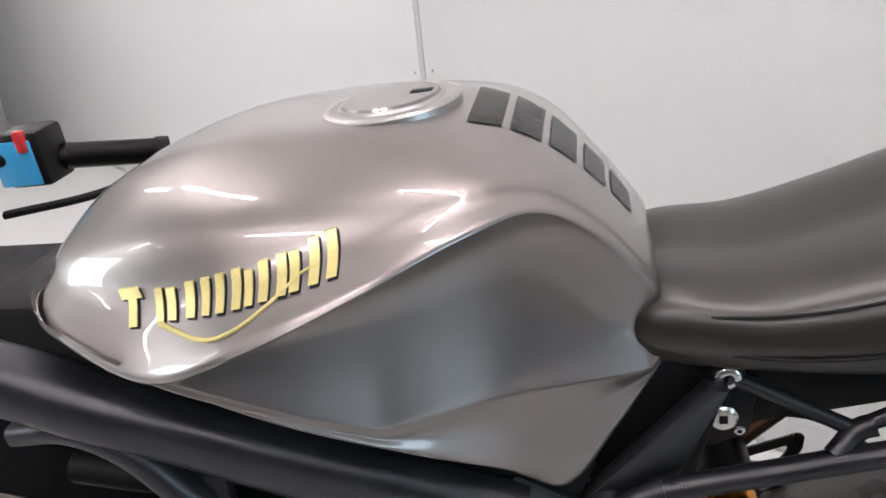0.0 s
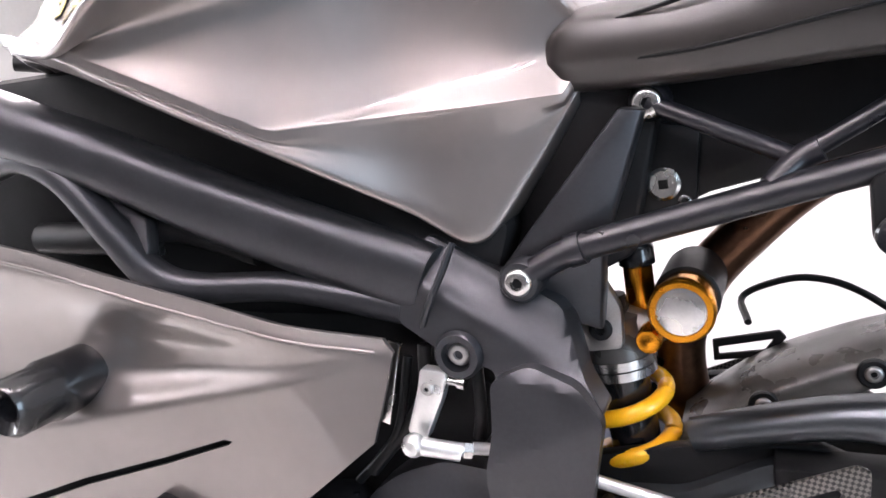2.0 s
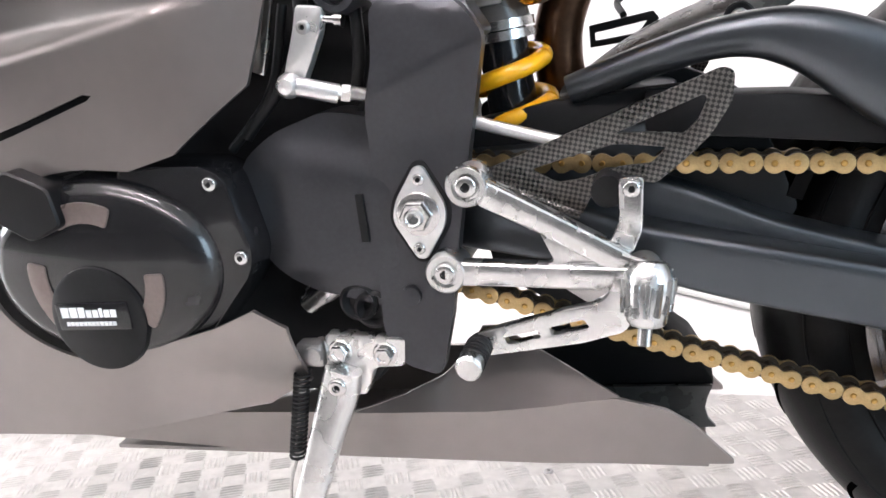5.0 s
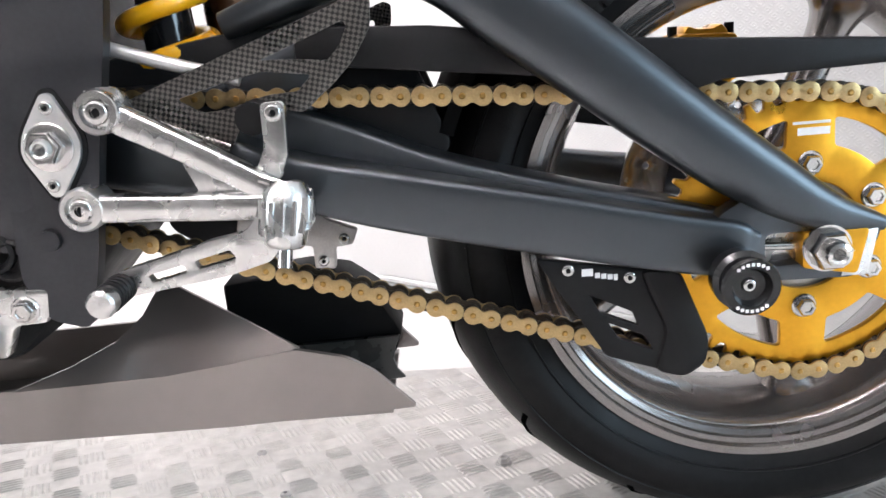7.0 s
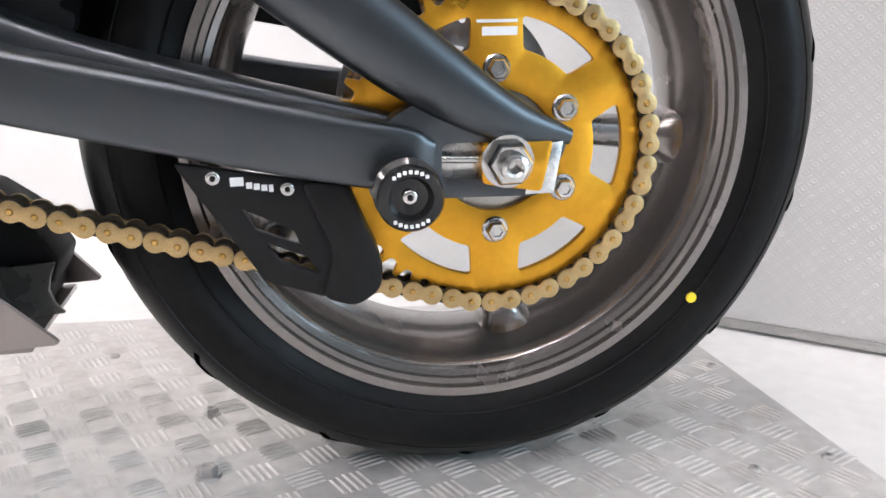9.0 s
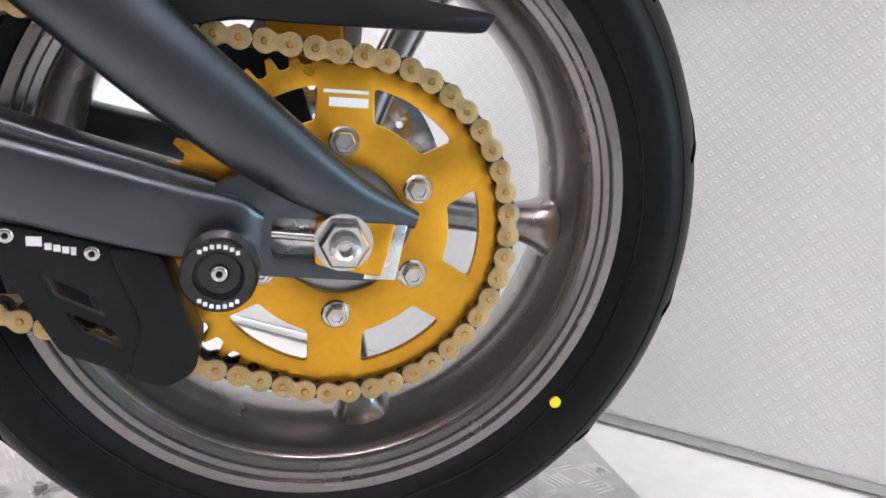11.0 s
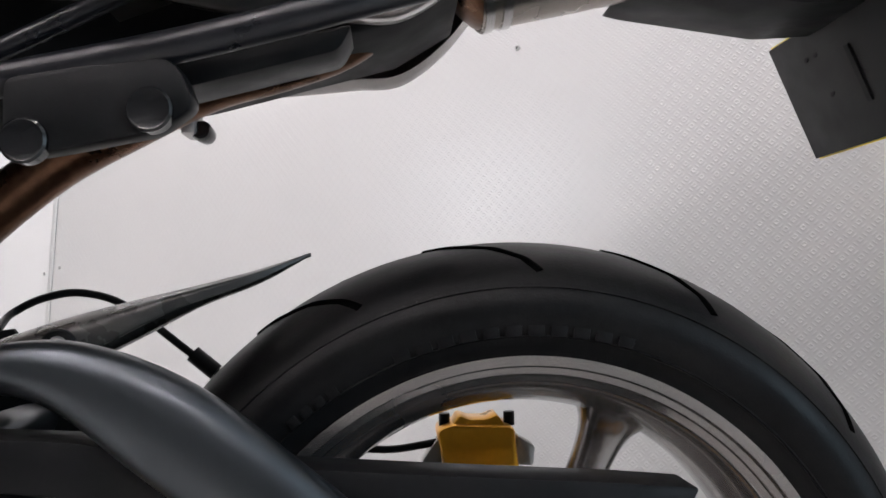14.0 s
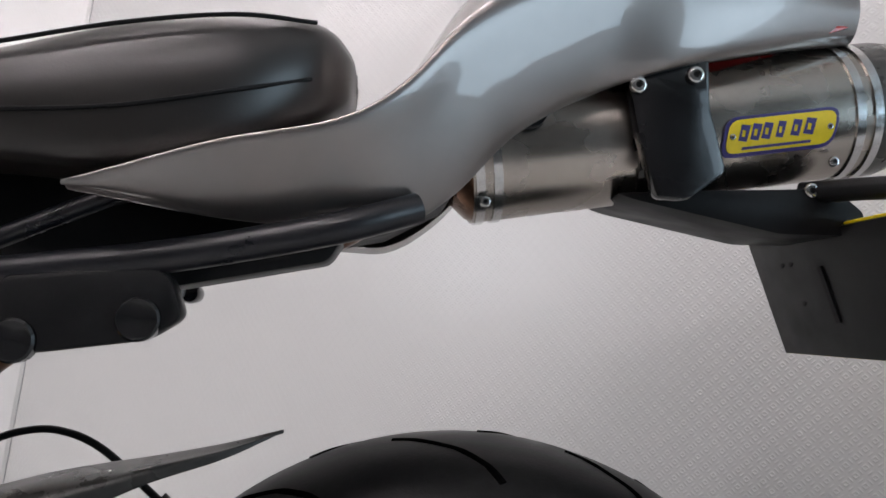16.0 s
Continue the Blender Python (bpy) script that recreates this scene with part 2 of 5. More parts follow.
def ring_profile(profile, centre, n=96):
    """Turned about y through centre, profile a closed line of (y, radius)."""
    P = []
    for k in range(n):
        a = 2 * math.pi * k / n
        P.append([(centre[0] + r * math.cos(a), centre[1] + y, centre[2] + r * math.sin(a)) for y, r in profile])
    P.append(P[0])
    bm = grid(np.array(P), closed=True, cap=False)
    bmesh.ops.remove_doubles(bm, verts=bm.verts, dist=1e-6)
    return bm


def join(*bms):
    out = bmesh.new()
    for bm in bms:
        me = bpy.data.meshes.new("tmp")
        bm.to_mesh(me)
        bm.free()
        out.from_mesh(me)
        bpy.data.meshes.remove(me)
    return out


def box(x0, x1, y0, y1, z0, z1, bevel=0.003):
    bm = bmesh.new()
    bmesh.ops.create_cube(bm, size=1)
    bmesh.ops.transform(bm, verts=bm.verts, matrix=Matrix.Translation(((x0 + x1) / 2, (y0 + y1) / 2, (z0 + z1) / 2)) @ Matrix.Diagonal((x1 - x0, y1 - y0, z1 - z0, 1)))
    return soften(bm, bevel, 2)


def arc(cx, cz, r, a0, a1, n):
    return [(cx + r * math.cos(radians(a0 + (a1 - a0) * k / (n - 1))), cz + r * math.sin(radians(a0 + (a1 - a0) * k / (n - 1)))) for k in range(n)]


def bolt(x, y, z, r, parent, mat=None, socket=True, hexed=False, name="bolt", axis=(0, -1, 0)):
    """A screw whose head stands out from y towards the left of the machine."""
    h = 0.6 * r
    if hexed:
        washer = lathe([(0, 1.35 * r), (0.16 * r, 1.35 * r), (0.3 * r, 1.2 * r), (0.3 * r, 0.2 * r)], (x, y, z), axis, 24)
        nut = lathe([(0.3 * r, r), (1.0 * r, r), (1.15 * r, 0.86 * r), (1.15 * r, 0.55 * r), (0.95 * r, 0.5 * r)], (x, y, z), axis, 6)
        bm = join(washer, nut)
    else:
        rim = lathe([(0, r), (h * 0.45, r), (h * 0.75, 0.93 * r), (h * 0.92, 0.8 * r), (h, 0.62 * r), (h, 0.42 * r), (0.4 * h, 0.40 * r)], (x, y, z), axis, 24)
        bm = rim
    ob = part(name, bm, mat or STEEL, parent)
    if socket and not hexed:
        part("socket", lathe([(0.1 * h, 0.38 * r), (0.5 * h, 0.38 * r), (0.5 * h, 0.0)], (x, y, z), axis, 6), DARK, ob)
    return ob


# ---- the room ----
WN = Vector((0.677, 0.736, 0)).normalized()          # across the sheet-metal wall, away from the machine
WD = Vector((WN.y, -WN.x, 0))                        # along it
WALL0 = Vector((0.53, 0.2, 0))
WM = Matrix(((WD.x, WN.x, 0, WALL0.x), (WD.y, WN.y, 0, WALL0.y), (0, 0, 1, 0), (0, 0, 0, 1)))
SEAMS = [-9.6, -2.17, 2.7]
wall = part("wall_north", box(-9.6, 2.7, 0.012, 0.12, -0.02, 2.6, 0), ROOMW)
wall.matrix_world = WM
tagged(wall, "wall clad in white painted tread-pattern metal sheets", "wall", kind="structure")
for i in range(len(SEAMS) - 1):
    p = part("panel", box(SEAMS[i] + 0.0015, SEAMS[i + 1] - 0.0015, 0.0, 0.011, 0.012, 2.55, 0.0008), WALL, wall, "white tread-pattern sheet")
    if i:
        strip = part("joint_strip", box(SEAMS[i] - 0.012, SEAMS[i] + 0.012, -0.003, 0.0, 0.012, 2.55, 0.001), SEAL, wall, "narrow grey joint strip")
for s, z in ((-2.21, 0.78), (-2.12, 0.79), (-0.59, 1.037), (-2.12, 1.4), (-2.21, 1.4)):
    bolt(s, -0.001, z, 0.005, wall, CAST, name="screw")
skirt = tagged(part("baseboard", box(-9.6, 2.7, -0.004, 0.0, 0.0, 0.012, 0.001), CAST), "grey dirty sealing strip at the foot of the wall", "trim", kind="structure")
skirt.matrix_world = WM

tagged(part("floor", box(-7.0, 3.2, -1.45, 7.4, -0.16, -0.006, 0), FLOORW), "white painted concrete floor of the booth", "floor", kind="structure")
# out of view: dark floor and walls that shape what the paint reflects
tagged(part("ground", box(-7.0, 3.2, -4.2, -1.45, -0.16, -0.010, 0), UNLIT_FLOOR), "unseen dark floor outside the booth, added to keep reflections dark", "floor", kind="structure")
tagged(part("wall_south", box(-7.0, 3.2, -4.3, -4.2, -0.1, 2.6, 0), UNLIT_WALL), "unseen dark wall, added to keep reflections dark", "wall", kind="structure")
tagged(part("wall_west", join(box(-7.1, -7.0, -4.3, -1.6, -0.1, 2.6, 0), box(-7.1, -7.0, 1.0, 7.4, -0.1, 2.6, 0), box(-7.1, -7.0, -1.6, 1.0, -0.1, 0.7, 0), box(-7.1, -7.0, -1.6, 1.0, 2.3, 2.6, 0)), ROOMW), "white wall with a daylit window opening", "wall", kind="structure")
east = tagged(part("wall_east", join(box(3.2, 3.3, -4.3, -3.4, -0.1, 2.6, 0), box(3.2, 3.3, -1.0, 4.2, -0.1, 2.6, 0), box(3.2, 3.3, -3.4, -1.0, 2.2, 2.6, 0)), UNLIT_WALL),
              "unseen wall, darkened for reflections, with a wide doorway to daylight", "wall", kind="structure")
tagged(part("ceiling", box(-7.0, 3.3, -4.3, 7.4, 2.6, 2.7, 0), ROOMW), "plain white ceiling", "ceiling", kind="structure")


def tube_light(x, y, turn):
    e = tagged(new("ceiling_light"), "white ceiling batten with a bright tube", "light", "ceiling lights")
    e.matrix_world = pose(x, y, 2.6, 0, 0, turn)
    part("housing", box(-0.75, 0.75, -0.05, 0.05, -0.06, 0.0, 0.004), ROOMW, e)
    part("tube", lathe([(-0.72, 0.0), (-0.72, 0.018), (0.72, 0.018), (0.72, 0.0)], (0, 0, -0.085), (1, 0, 0), 16), TUBE, e, "glowing tube")
    return e


for x, y, turn in ((-1.2, -1.15, 0), (-0.35, -0.1, -43), (-2.3, 1.2, -43), (-4.7, -0.8, 0), (-3.9, 2.6, -43), (-1.7, -2.4, 0), (-0.2, -2.6, 0)):
    tube_light(x, y, turn)
sky = bpy.data.lights.new("doorway_daylight", "AREA")
sky.shape, sky.size, sky.size_y, sky.energy, sky.color = "RECTANGLE", 2.3, 2.1, 115, (0.62, 0.83, 1.0)
sk = new("doorway_daylight", sky)
sk.matrix_world = look((3.18, -2.2, 1.1), (0, -1.0, 0.7))

win = bpy.data.lights.new("window_daylight", "AREA")
win.shape, win.size, win.size_y, win.energy, win.color = "RECTANGLE", 2.4, 1.5, 170, (0.90, 0.95, 1.0)
wn = new("window_daylight", win)
wn.matrix_world = look((-7.02, -0.3, 1.5), (0, -0.3, 1.2))

platform = tagged(part("floor_plate", box(-2.3, 0.355, -1.25, 0.45, -0.006, 0.0, 0.001), PLATE), "worn aluminium tread-plate platform under the motorcycle", "floor", kind="structure")


def tread_bars():
    """Groups of five short raised bars, turned a quarter from group to group."""
    vs, fs = [], []
    pitch, ln, wd, ht = 0.043, 0.034, 0.0042, 0.0012
    base = radians(-20)
    cb, sb = math.cos(base), math.sin(base)
    for i in range(-64, 24):
        for j in range(-50, 30):
            cx, cy = (i * cb - j * sb) * pitch, (i * sb + j * cb) * pitch
            if not (-2.28 < cx < 0.338 and -1.2 < cy < 0.432):
                continue
            turn = base + radians(45 if (i + j) % 2 else -45)
            for k in range(-2, 3):
                ux, uy = math.cos(turn), math.sin(turn)
                ox, oy = cx - uy * k * 0.0068, cy + ux * k * 0.0068
                half = ln / 2 * (1 - 0.07 * abs(k))
                b = len(vs)
                for s, q, z in ((-1, -1, 0), (1, -1, 0), (1, 1, 0), (-1, 1, 0), (-0.72, -0.25, 1), (0.72, -0.25, 1), (0.72, 0.25, 1), (-0.72, 0.25, 1)):
                    vs.append((ox + ux * s * half - uy * q * wd / 2, oy + uy * s * half + ux * q * wd / 2, 0.0001 + z * ht))
                fs += [(b + 4, b + 5, b + 6, b + 7), (b, b + 1, b + 5, b + 4), (b + 1, b + 2, b + 6, b + 5), (b + 2, b + 3, b + 7, b + 6), (b + 3, b, b + 4, b + 7)]
    return vs, [], fs


tagged(part("tread_bars", tread_bars(), PLATE, platform, sharp=20), "raised five-bar tread pattern", kind="stuff")
for x, y, r in ((-0.245, 0.11, 0.007), (-0.235, -0.02, 0.009), (-0.54, 0.17, 0.006), (-0.49, 0.06, 0.006), (0.335, 0.15, 0.006), (-0.38, 0.3, 0.006), (0.25, -0.09, 0.006), (0.33, -0.08, 0.006)):
    bolt(x, y, 0.0, r, platform, CAST, hexed=r > 0.0065, axis=(0, 0, 1))

# ---- the motorcycle ----
bike = tagged(new("motorcycle"), "grey sports motorcycle leaning on its side stand, gold chain and sprocket", "motorcycle")
bike.matrix_world = BIKE


def rear_wheel():
    w = tagged(new("rear_wheel"), "grey cast wheel with a black road tyre")
    w.parent = bike
    w.location = (-0.006, 0.006, 0.005)
    half = [(-0.062, 0.214), (-0.074, 0.2265), (-0.0795, 0.236), (-0.088, 0.250), (-0.0905, 0.262), (-0.087, 0.272), (-0.079, 0.283), (-0.064, 0.295), (-0.045, 0.304), (-0.022, 0.3095)]
    prof = half + [(0, 0.311)] + [(-y, r) for y, r in half[::-1]]
    part("tyre", ring_profile(prof + [(0.05, 0.205), (-0.05, 0.205)], (0, 0, 0), 160), RUBBER, w, "black road tyre with slanted tread grooves", sharp=60)
    lip = [(-0.0775, 0.228), (-0.0765, 0.2210), (-0.0712, 0.2195), (-0.0700, 0.2150), (-0.0668, 0.2138), (-0.0645, 0.2090), (-0.0590, 0.2080), (-0.0570, 0.2052), (-0.046, 0.2010), (-0.036, 0.196), (-0.015, 0.190)]
    inner = [(-0.0735, 0.229)]
    rim = lip + [(0.0, 0.1895)] + [(-y, r) for y, r in lip[::-1]] + [(0.0735, 0.229), (0.05, 0.214), (0, 0.208), (-0.05, 0.214)] + inner
    part("rim", ring_profile(rim, (0, 0, 0), 144), RIM, w, "grey-bronze painted rim", sharp=35)
    part("hub", lathe([(-0.085, 0.0), (-0.085, 0.036), (-0.07, 0.04), (-0.05, 0.046), (0.05, 0.046), (0.07, 0.04), (0.085, 0.036), (0.085, 0.0)], (0, 0, 0), n=40), RIM, w)
    for k in range(5):
        a = radians(66 - 72 * k)
        d = np.array((math.cos(a), 0, math.sin(a)))
        rows = []
        for r, h, t in ((0.035, 0.024, 0.030), (0.07, 0.0175, 0.026), (0.11, 0.0145, 0.022), (0.15, 0.0145, 0.021), (0.175, 0.018, 0.023), (0.188, 0.026, 0.028), (0.196, 0.040, 0.034)):
            rows.append((*(d * r), h, t))
        part("spoke", sweep(rows, 26, 20, 2.6), RIM, w)
    # raised lettering bands and mould marks on the sidewall, tread grooves
    for a0, a1, n in ((112, 72, 11), (131, 121, 4)):
        for k in range(n):
            a = radians(a0 + (a1 - a0) * (k + 0.5) / n)
            da = radians(abs(a1 - a0) / n) * 0.36
            pts = [((0.2485 + s) * math.cos(a + q), (0.2485 + s) * math.sin(a + q)) for s, q in ((-0.0065, -da), (-0.0065, da), (0.0065, da), (0.0065, -da))]
            part("raised_mark", prism(pts, -0.0876, -0.0855, 0.0004), RUBBER, w)
    for y, r in ((-0.0842, 0.2415), (-0.0850, 0.2755)):
        part("mould_line", ring_profile([(y, r - 0.001), (y - 0.0008, r), (y, r + 0.001), (y + 0.003, r + 0.001), (y + 0.003, r - 0.001)], (0, 0, 0), 140), RUBBER, w)
    part("paint_dot", lathe([(-0.001, 0.0045), (0.0012, 0.0045), (0.0012, 0.0)], (0.186, -0.0912, -0.146), n=20), BADGE, w, "yellow paint dot")
    for k in range(14):
        a = 2 * math.pi * k / 14 + 0.1
        for side in (-1, 1):
            line = []
            for q in np.linspace(0, 1, 12):
                y = side * (0.012 + 0.062 * q)
                r = float(np.interp(abs(y), [0, 0.022, 0.045, 0.064, 0.079], [0.311, 0.3095, 0.304, 0.295, 0.283]))
                aa = a + side * 0.11 - 0.36 * q + 0.1 * q * q
                line.append(((r - 0.0020) * math.cos(aa), y * 0.994, (r - 0.0020) * math.sin(aa)))
            # a dark strip stands in for each groove's shaded hollow
            part("tread_groove", hose(line, 0.0037, 24, 8), GROOVE_SHADE, w)
    return w


rear_wheel()


def sprocket():
    s = tagged(new("rear_sprocket"), "gold anodised sprocket with six windows")
    s.parent = bike
    teeth, out = 47, []
    for k in range(teeth):
        for f, r in ((-0.5, 0.1125), (-0.28, 0.1135), (-0.12, 0.1225), (0.12, 0.1225), (0.28, 0.1135)):
            a = 2 * math.pi * (k + f) / teeth
            out.append((r * math.cos(a), r * math.sin(a)))
    holes = [arc(0, 0, 0.046, 0, 353, 48)]
    for k in range(6):
        c = 60 * k
        holes.append(rounded(arc(0, 0, 0.099, c - 19, c + 19, 9) + arc(0, 0, 0.0765, c + 15, c - 15, 7), 0.004, 3))
    part("disc", prism(out, -0.1065, -0.1005, 0.0006, holes), GOLD, s)
    for k in range(6):
        a = radians(30 + 60 * k)
        bolt(0.061 * math.cos(a), -0.1065, 0.061 * math.sin(a), 0.0078, s, STEEL, hexed=True, name="nut")
    for dx, dz, w, h in ((0, 0.094, 0.03, 0.0022), (0.002, 0.087, 0.026, 0.006)):
        part("print", box(dx - w / 2, dx + w / 2, -0.1069, -0.1063, dz - h / 2, dz + h / 2, 0.0), WHITE, s, "white printed bar")
    part("carrier", lathe([(0.05, 0.066), (0.085, 0.066), (0.098, 0.056), (0.1, 0.044), (0.1, 0.0)], (0, 0, 0), n=48), CAST, s, "cast sprocket carrier")
    for k in range(5):
        a = radians(20 + 72 * k)
        part("carrier_rib", sweep([(0.012 * math.cos(a), -0.101, 0.012 * math.sin(a), 0.003, 0.003), (0.044 * math.cos(a), -0.101, 0.044 * math.sin(a), 0.003, 0.003)], 4, 8), CAST, s)


sprocket()


def chain():
    c = tagged(new("chain"), "gold drive chain")
    c.parent = bike
    P, R, yc = 0.015875, 0.1187, -0.1035
    fx, fz, fr = -0.600, 0.113, 0.0480
    # round the rear sprocket, then the two straight runs
    d = math.hypot(fx, fz)
    base = math.atan2(fz, fx)
    off = math.acos((R - fr) / d)
    up, lo = base - off, base + off
    pts = []
    for k in range(200):
        a = lo + (up + 2 * math.pi - lo) * k / 199
        pts.append((R * math.cos(a), R * math.sin(a)))
    for k in range(60):
        a = up + (lo - up) * k / 59
        pts.append((fx + fr * math.cos(a), fz + fr * math.sin(a)))
    (xa, za), (xb, zb) = pts[-1], pts[0]
    for k in range(1, 24):
        t = k / 24
        pts.append((xa + (xb - xa) * t, za + (zb - za) * t - 0.028 * t * (1 - t)))
    pts.append(pts[0])
    q = np.array(pts)
    run = np.r_[0, np.cumsum(np.hypot(*np.diff(q, axis=0).T))]
    total = run[-1]
    n = int(round(total / P / 2)) * 2
    at = [(float(np.interp(total * i / n, run, q[:, 0])), float(np.interp(total * i / n, run, q[:, 1]))) for i in range(n + 1)]

    def plate(h, y, w, t):
        o = arc(-P / 2, 0, h, 50, 310, 15) + [(-P * 0.06, -w), (P * 0.06, -w)] + arc(P / 2, 0, h, -130, 130, 15) + [(P * 0.06, w), (-P * 0.06, w)]
        return prism(o, y - t / 2, y + t / 2, 0.0004)

    outer = join(plate(0.0080, -0.0098, 0.0052, 0.0022), plate(0.0080, 0.0098, 0.0052, 0.0022))
    pin = lathe([(-0.0118, 0.0), (-0.0118, 0.0026), (0.0112, 0.0026), (0.0122, 0.0018), (0.0122, 0.0)], (0, 0, 0), n=12)
    inner = join(plate(0.0080, -0.0068, 0.0056, 0.0022), plate(0.0080, 0.0068, 0.0056, 0.0022),
                 *[lathe([(-0.0058, 0.0), (-0.0058, 0.0051), (0.0058, 0.0051), (0.0058, 0.0)], (s * P / 2, 0, 0), n=14) for s in (-1, 1)])
    first = {}
    for i in range(n):
        (x0, z0), (x1, z1) = at[i], at[i + 1]
        m = pose((x0 + x1) / 2, yc, (z0 + z1) / 2, 0, -math.degrees(math.atan2(z1 - z0, x1 - x0)), 0)
        kind = i % 2
        if kind not in first:
            first[kind] = part("link", (outer, inner)[kind], (CHAIN, CHAIN_IN)[kind], c, sharp=30)
            ob = first[kind]
        else:
            ob = first[kind].copy()
            scene.collection.objects.link(ob)
        if not kind:
            for e in (-1, 1):
                if "pin" in first:
                    p = first["pin"].copy()
                    scene.collection.objects.link(p)
                else:
                    p = first["pin"] = part("pin", pin, BRASS)
                p.parent, p.location = ob, (e * P / 2, 0, 0)
        ob.matrix_basis = m


chain()


def swingarm():
    s = tagged(new("swingarm"), "dark blue-grey braced aluminium swingarm")
    s.parent = bike
    lower = sweep([(-0.60, -0.10, 0.135, 0.036, 0.03), (-0.50, -0.115, 0.112, 0.030, 0.028), (-0.42, -0.125, 0.088, 0.021, 0.022), (-0.33, -0.128, 0.064, 0.0235, 0.020), (-0.22, -0.128, 0.037, 0.0245, 0.018),
                   (-0.12, -0.128, 0.013, 0.0240, 0.017), (-0.07, -0.128, 0.004, 0.022, 0.016), (-0.052, -0.128, 0.002, 0.014, 0.012)], 60, 32, 6.5)
    part("lower_arm", lower, ARM, s)
    part("inner_ledge", sweep([(-0.44, -0.088, 0.125, 0.026, 0.02), (-0.37, -0.092, 0.108, 0.016, 0.022), (-0.30, -0.096, 0.082, 0.012, 0.022), (-0.20, -0.098, 0.054, 0.010, 0.021), (-0.115, -0.1, 0.034, 0.008, 0.02), (-0.07, -0.102, 0.024, 0.006, 0.02)], 40, 20, 5.0), ARM, s)
    brace = sweep([(-0.46, -0.075, 0.205, 0.012, 0.018), (-0.39, -0.095, 0.226, 0.0135, 0.02), (-0.335, -0.11, 0.237, 0.0155, 0.02), (-0.288, -0.118, 0.230, 0.0225, 0.02), (-0.235, -0.121, 0.200, 0.031, 0.02), (-0.175, -0.125, 0.155, 0.031, 0.02),
                   (-0.11, -0.128, 0.103, 0.029, 0.019), (-0.05, -0.130, 0.059, 0.025, 0.017), (0.0, -0.132, 0.029, 0.017, 0.013), (0.048, -0.132, 0.014, 0.006, 0.007)], 70, 28, 2.5)
    part("brace", brace, ARM, s)
    for y in (-0.085, 0.070):
        part("web", prism(rounded([(-0.57, 0.09), (-0.57, 0.185), (-0.46, 0.200), (-0.37, 0.203), (-0.315, 0.175), (-0.285, 0.095), (-0.33, 0.065), (-0.45, 0.085)], 0.01), y, y + 0.015, 0.003), BLACK, s, "black inner web")
    plate = rounded([(-0.085, 0.03), (-0.05, 0.05), (0.0, 0.035), (0.046, 0.018), (0.044, 0.004), (0.026, -0.028), (-0.05, -0.026), (-0.085, -0.02)], 0.006)
    slot = rounded([(-0.046, 0.013), (0.018, 0.013), (0.018, -0.014), (-0.046, -0.014)], 0.006)
    part("axle_plate", prism(plate, -0.136, -0.118, 0.0015, [slot]), ARM, s)
    part("inner_side", prism([(-0.05, 0.02), (0.03, 0.016), (0.028, -0.022), (-0.05, -0.02)], -0.122, -0.116, 0.0005), ALLOY, s, "bright slot face")
    adj = part("axle_block", prism(rounded([(-0.018, 0.013), (0.034, 0.013), (0.026, -0.024), (-0.018, -0.016)], 0.004), -0.141, -0.12, 0.001), GOLD, s, "gold axle adjuster block")
    part("end_cap", prism([(0.022, 0.013), (0.042, 0.013), (0.036, -0.026), (0.014, -0.026)], -0.139, -0.120, 0.001), ALLOY, s, "bright end cap")
    part("adjuster_screw", hose([(-0.055, -0.131, 0.002), (-0.015, -0.131, 0.0)], 0.0032, 6, 12), STEEL, s)
    bolt(-0.056, -0.131, 0.0025, 0.006, s, STEEL, hexed=True, axis=(-1, 0, 0), name="lock_nut")
    nut = part("axle_nut", join(lathe([(0.141, 0.019), (0.144, 0.019), (0.144, 0.01)], (0, 0, 0), n=32), lathe([(0.144, 0.0165), (0.153, 0.0165), (0.156, 0.0145), (0.156, 0.008)], (0, 0, 0), n=6)), STEEL, s, "large plated axle nut")
    part("axle_end", lathe([(0.15, 0.0), (0.152, 0.0045), (0.164, 0.0045), (0.1655, 0.0065), (0.1645, 0.0095), (0.155, 0.0105), (0.15, 0.0105)], (0, 0, 0), n=28), STEEL, s, "hollow axle end")
    spool = part("paddock_spool", lathe([(0.125, 0.012), (0.15, 0.012), (0.155, 0.0225), (0.168, 0.0235), (0.172, 0.020), (0.181, 0.020), (0.1845, 0.0225), (0.187, 0.021), (0.187, 0.015), (0.180, 0.012), (0.179, 0.0)], (-0.075, 0, -0.012), n=40), GLOSS, s, "black nylon stand spool")
    bolt(-0.075, -0.179, -0.012, 0.0055, spool)
    for a0 in (90, 270):
        for k in range(7):
            a = radians(a0 - 36 + 12 * k)
            part("print", box(-0.075 + 0.0182 * math.cos(a) - 0.0012, -0.075 + 0.0182 * math.cos(a) + 0.0012, -0.1876, -0.1868, -0.012 + 0.0182 * math.sin(a) - 0.0012, -0.012 + 0.0182 * math.sin(a) + 0.0012, 0), WHITE, spool)


swingarm()


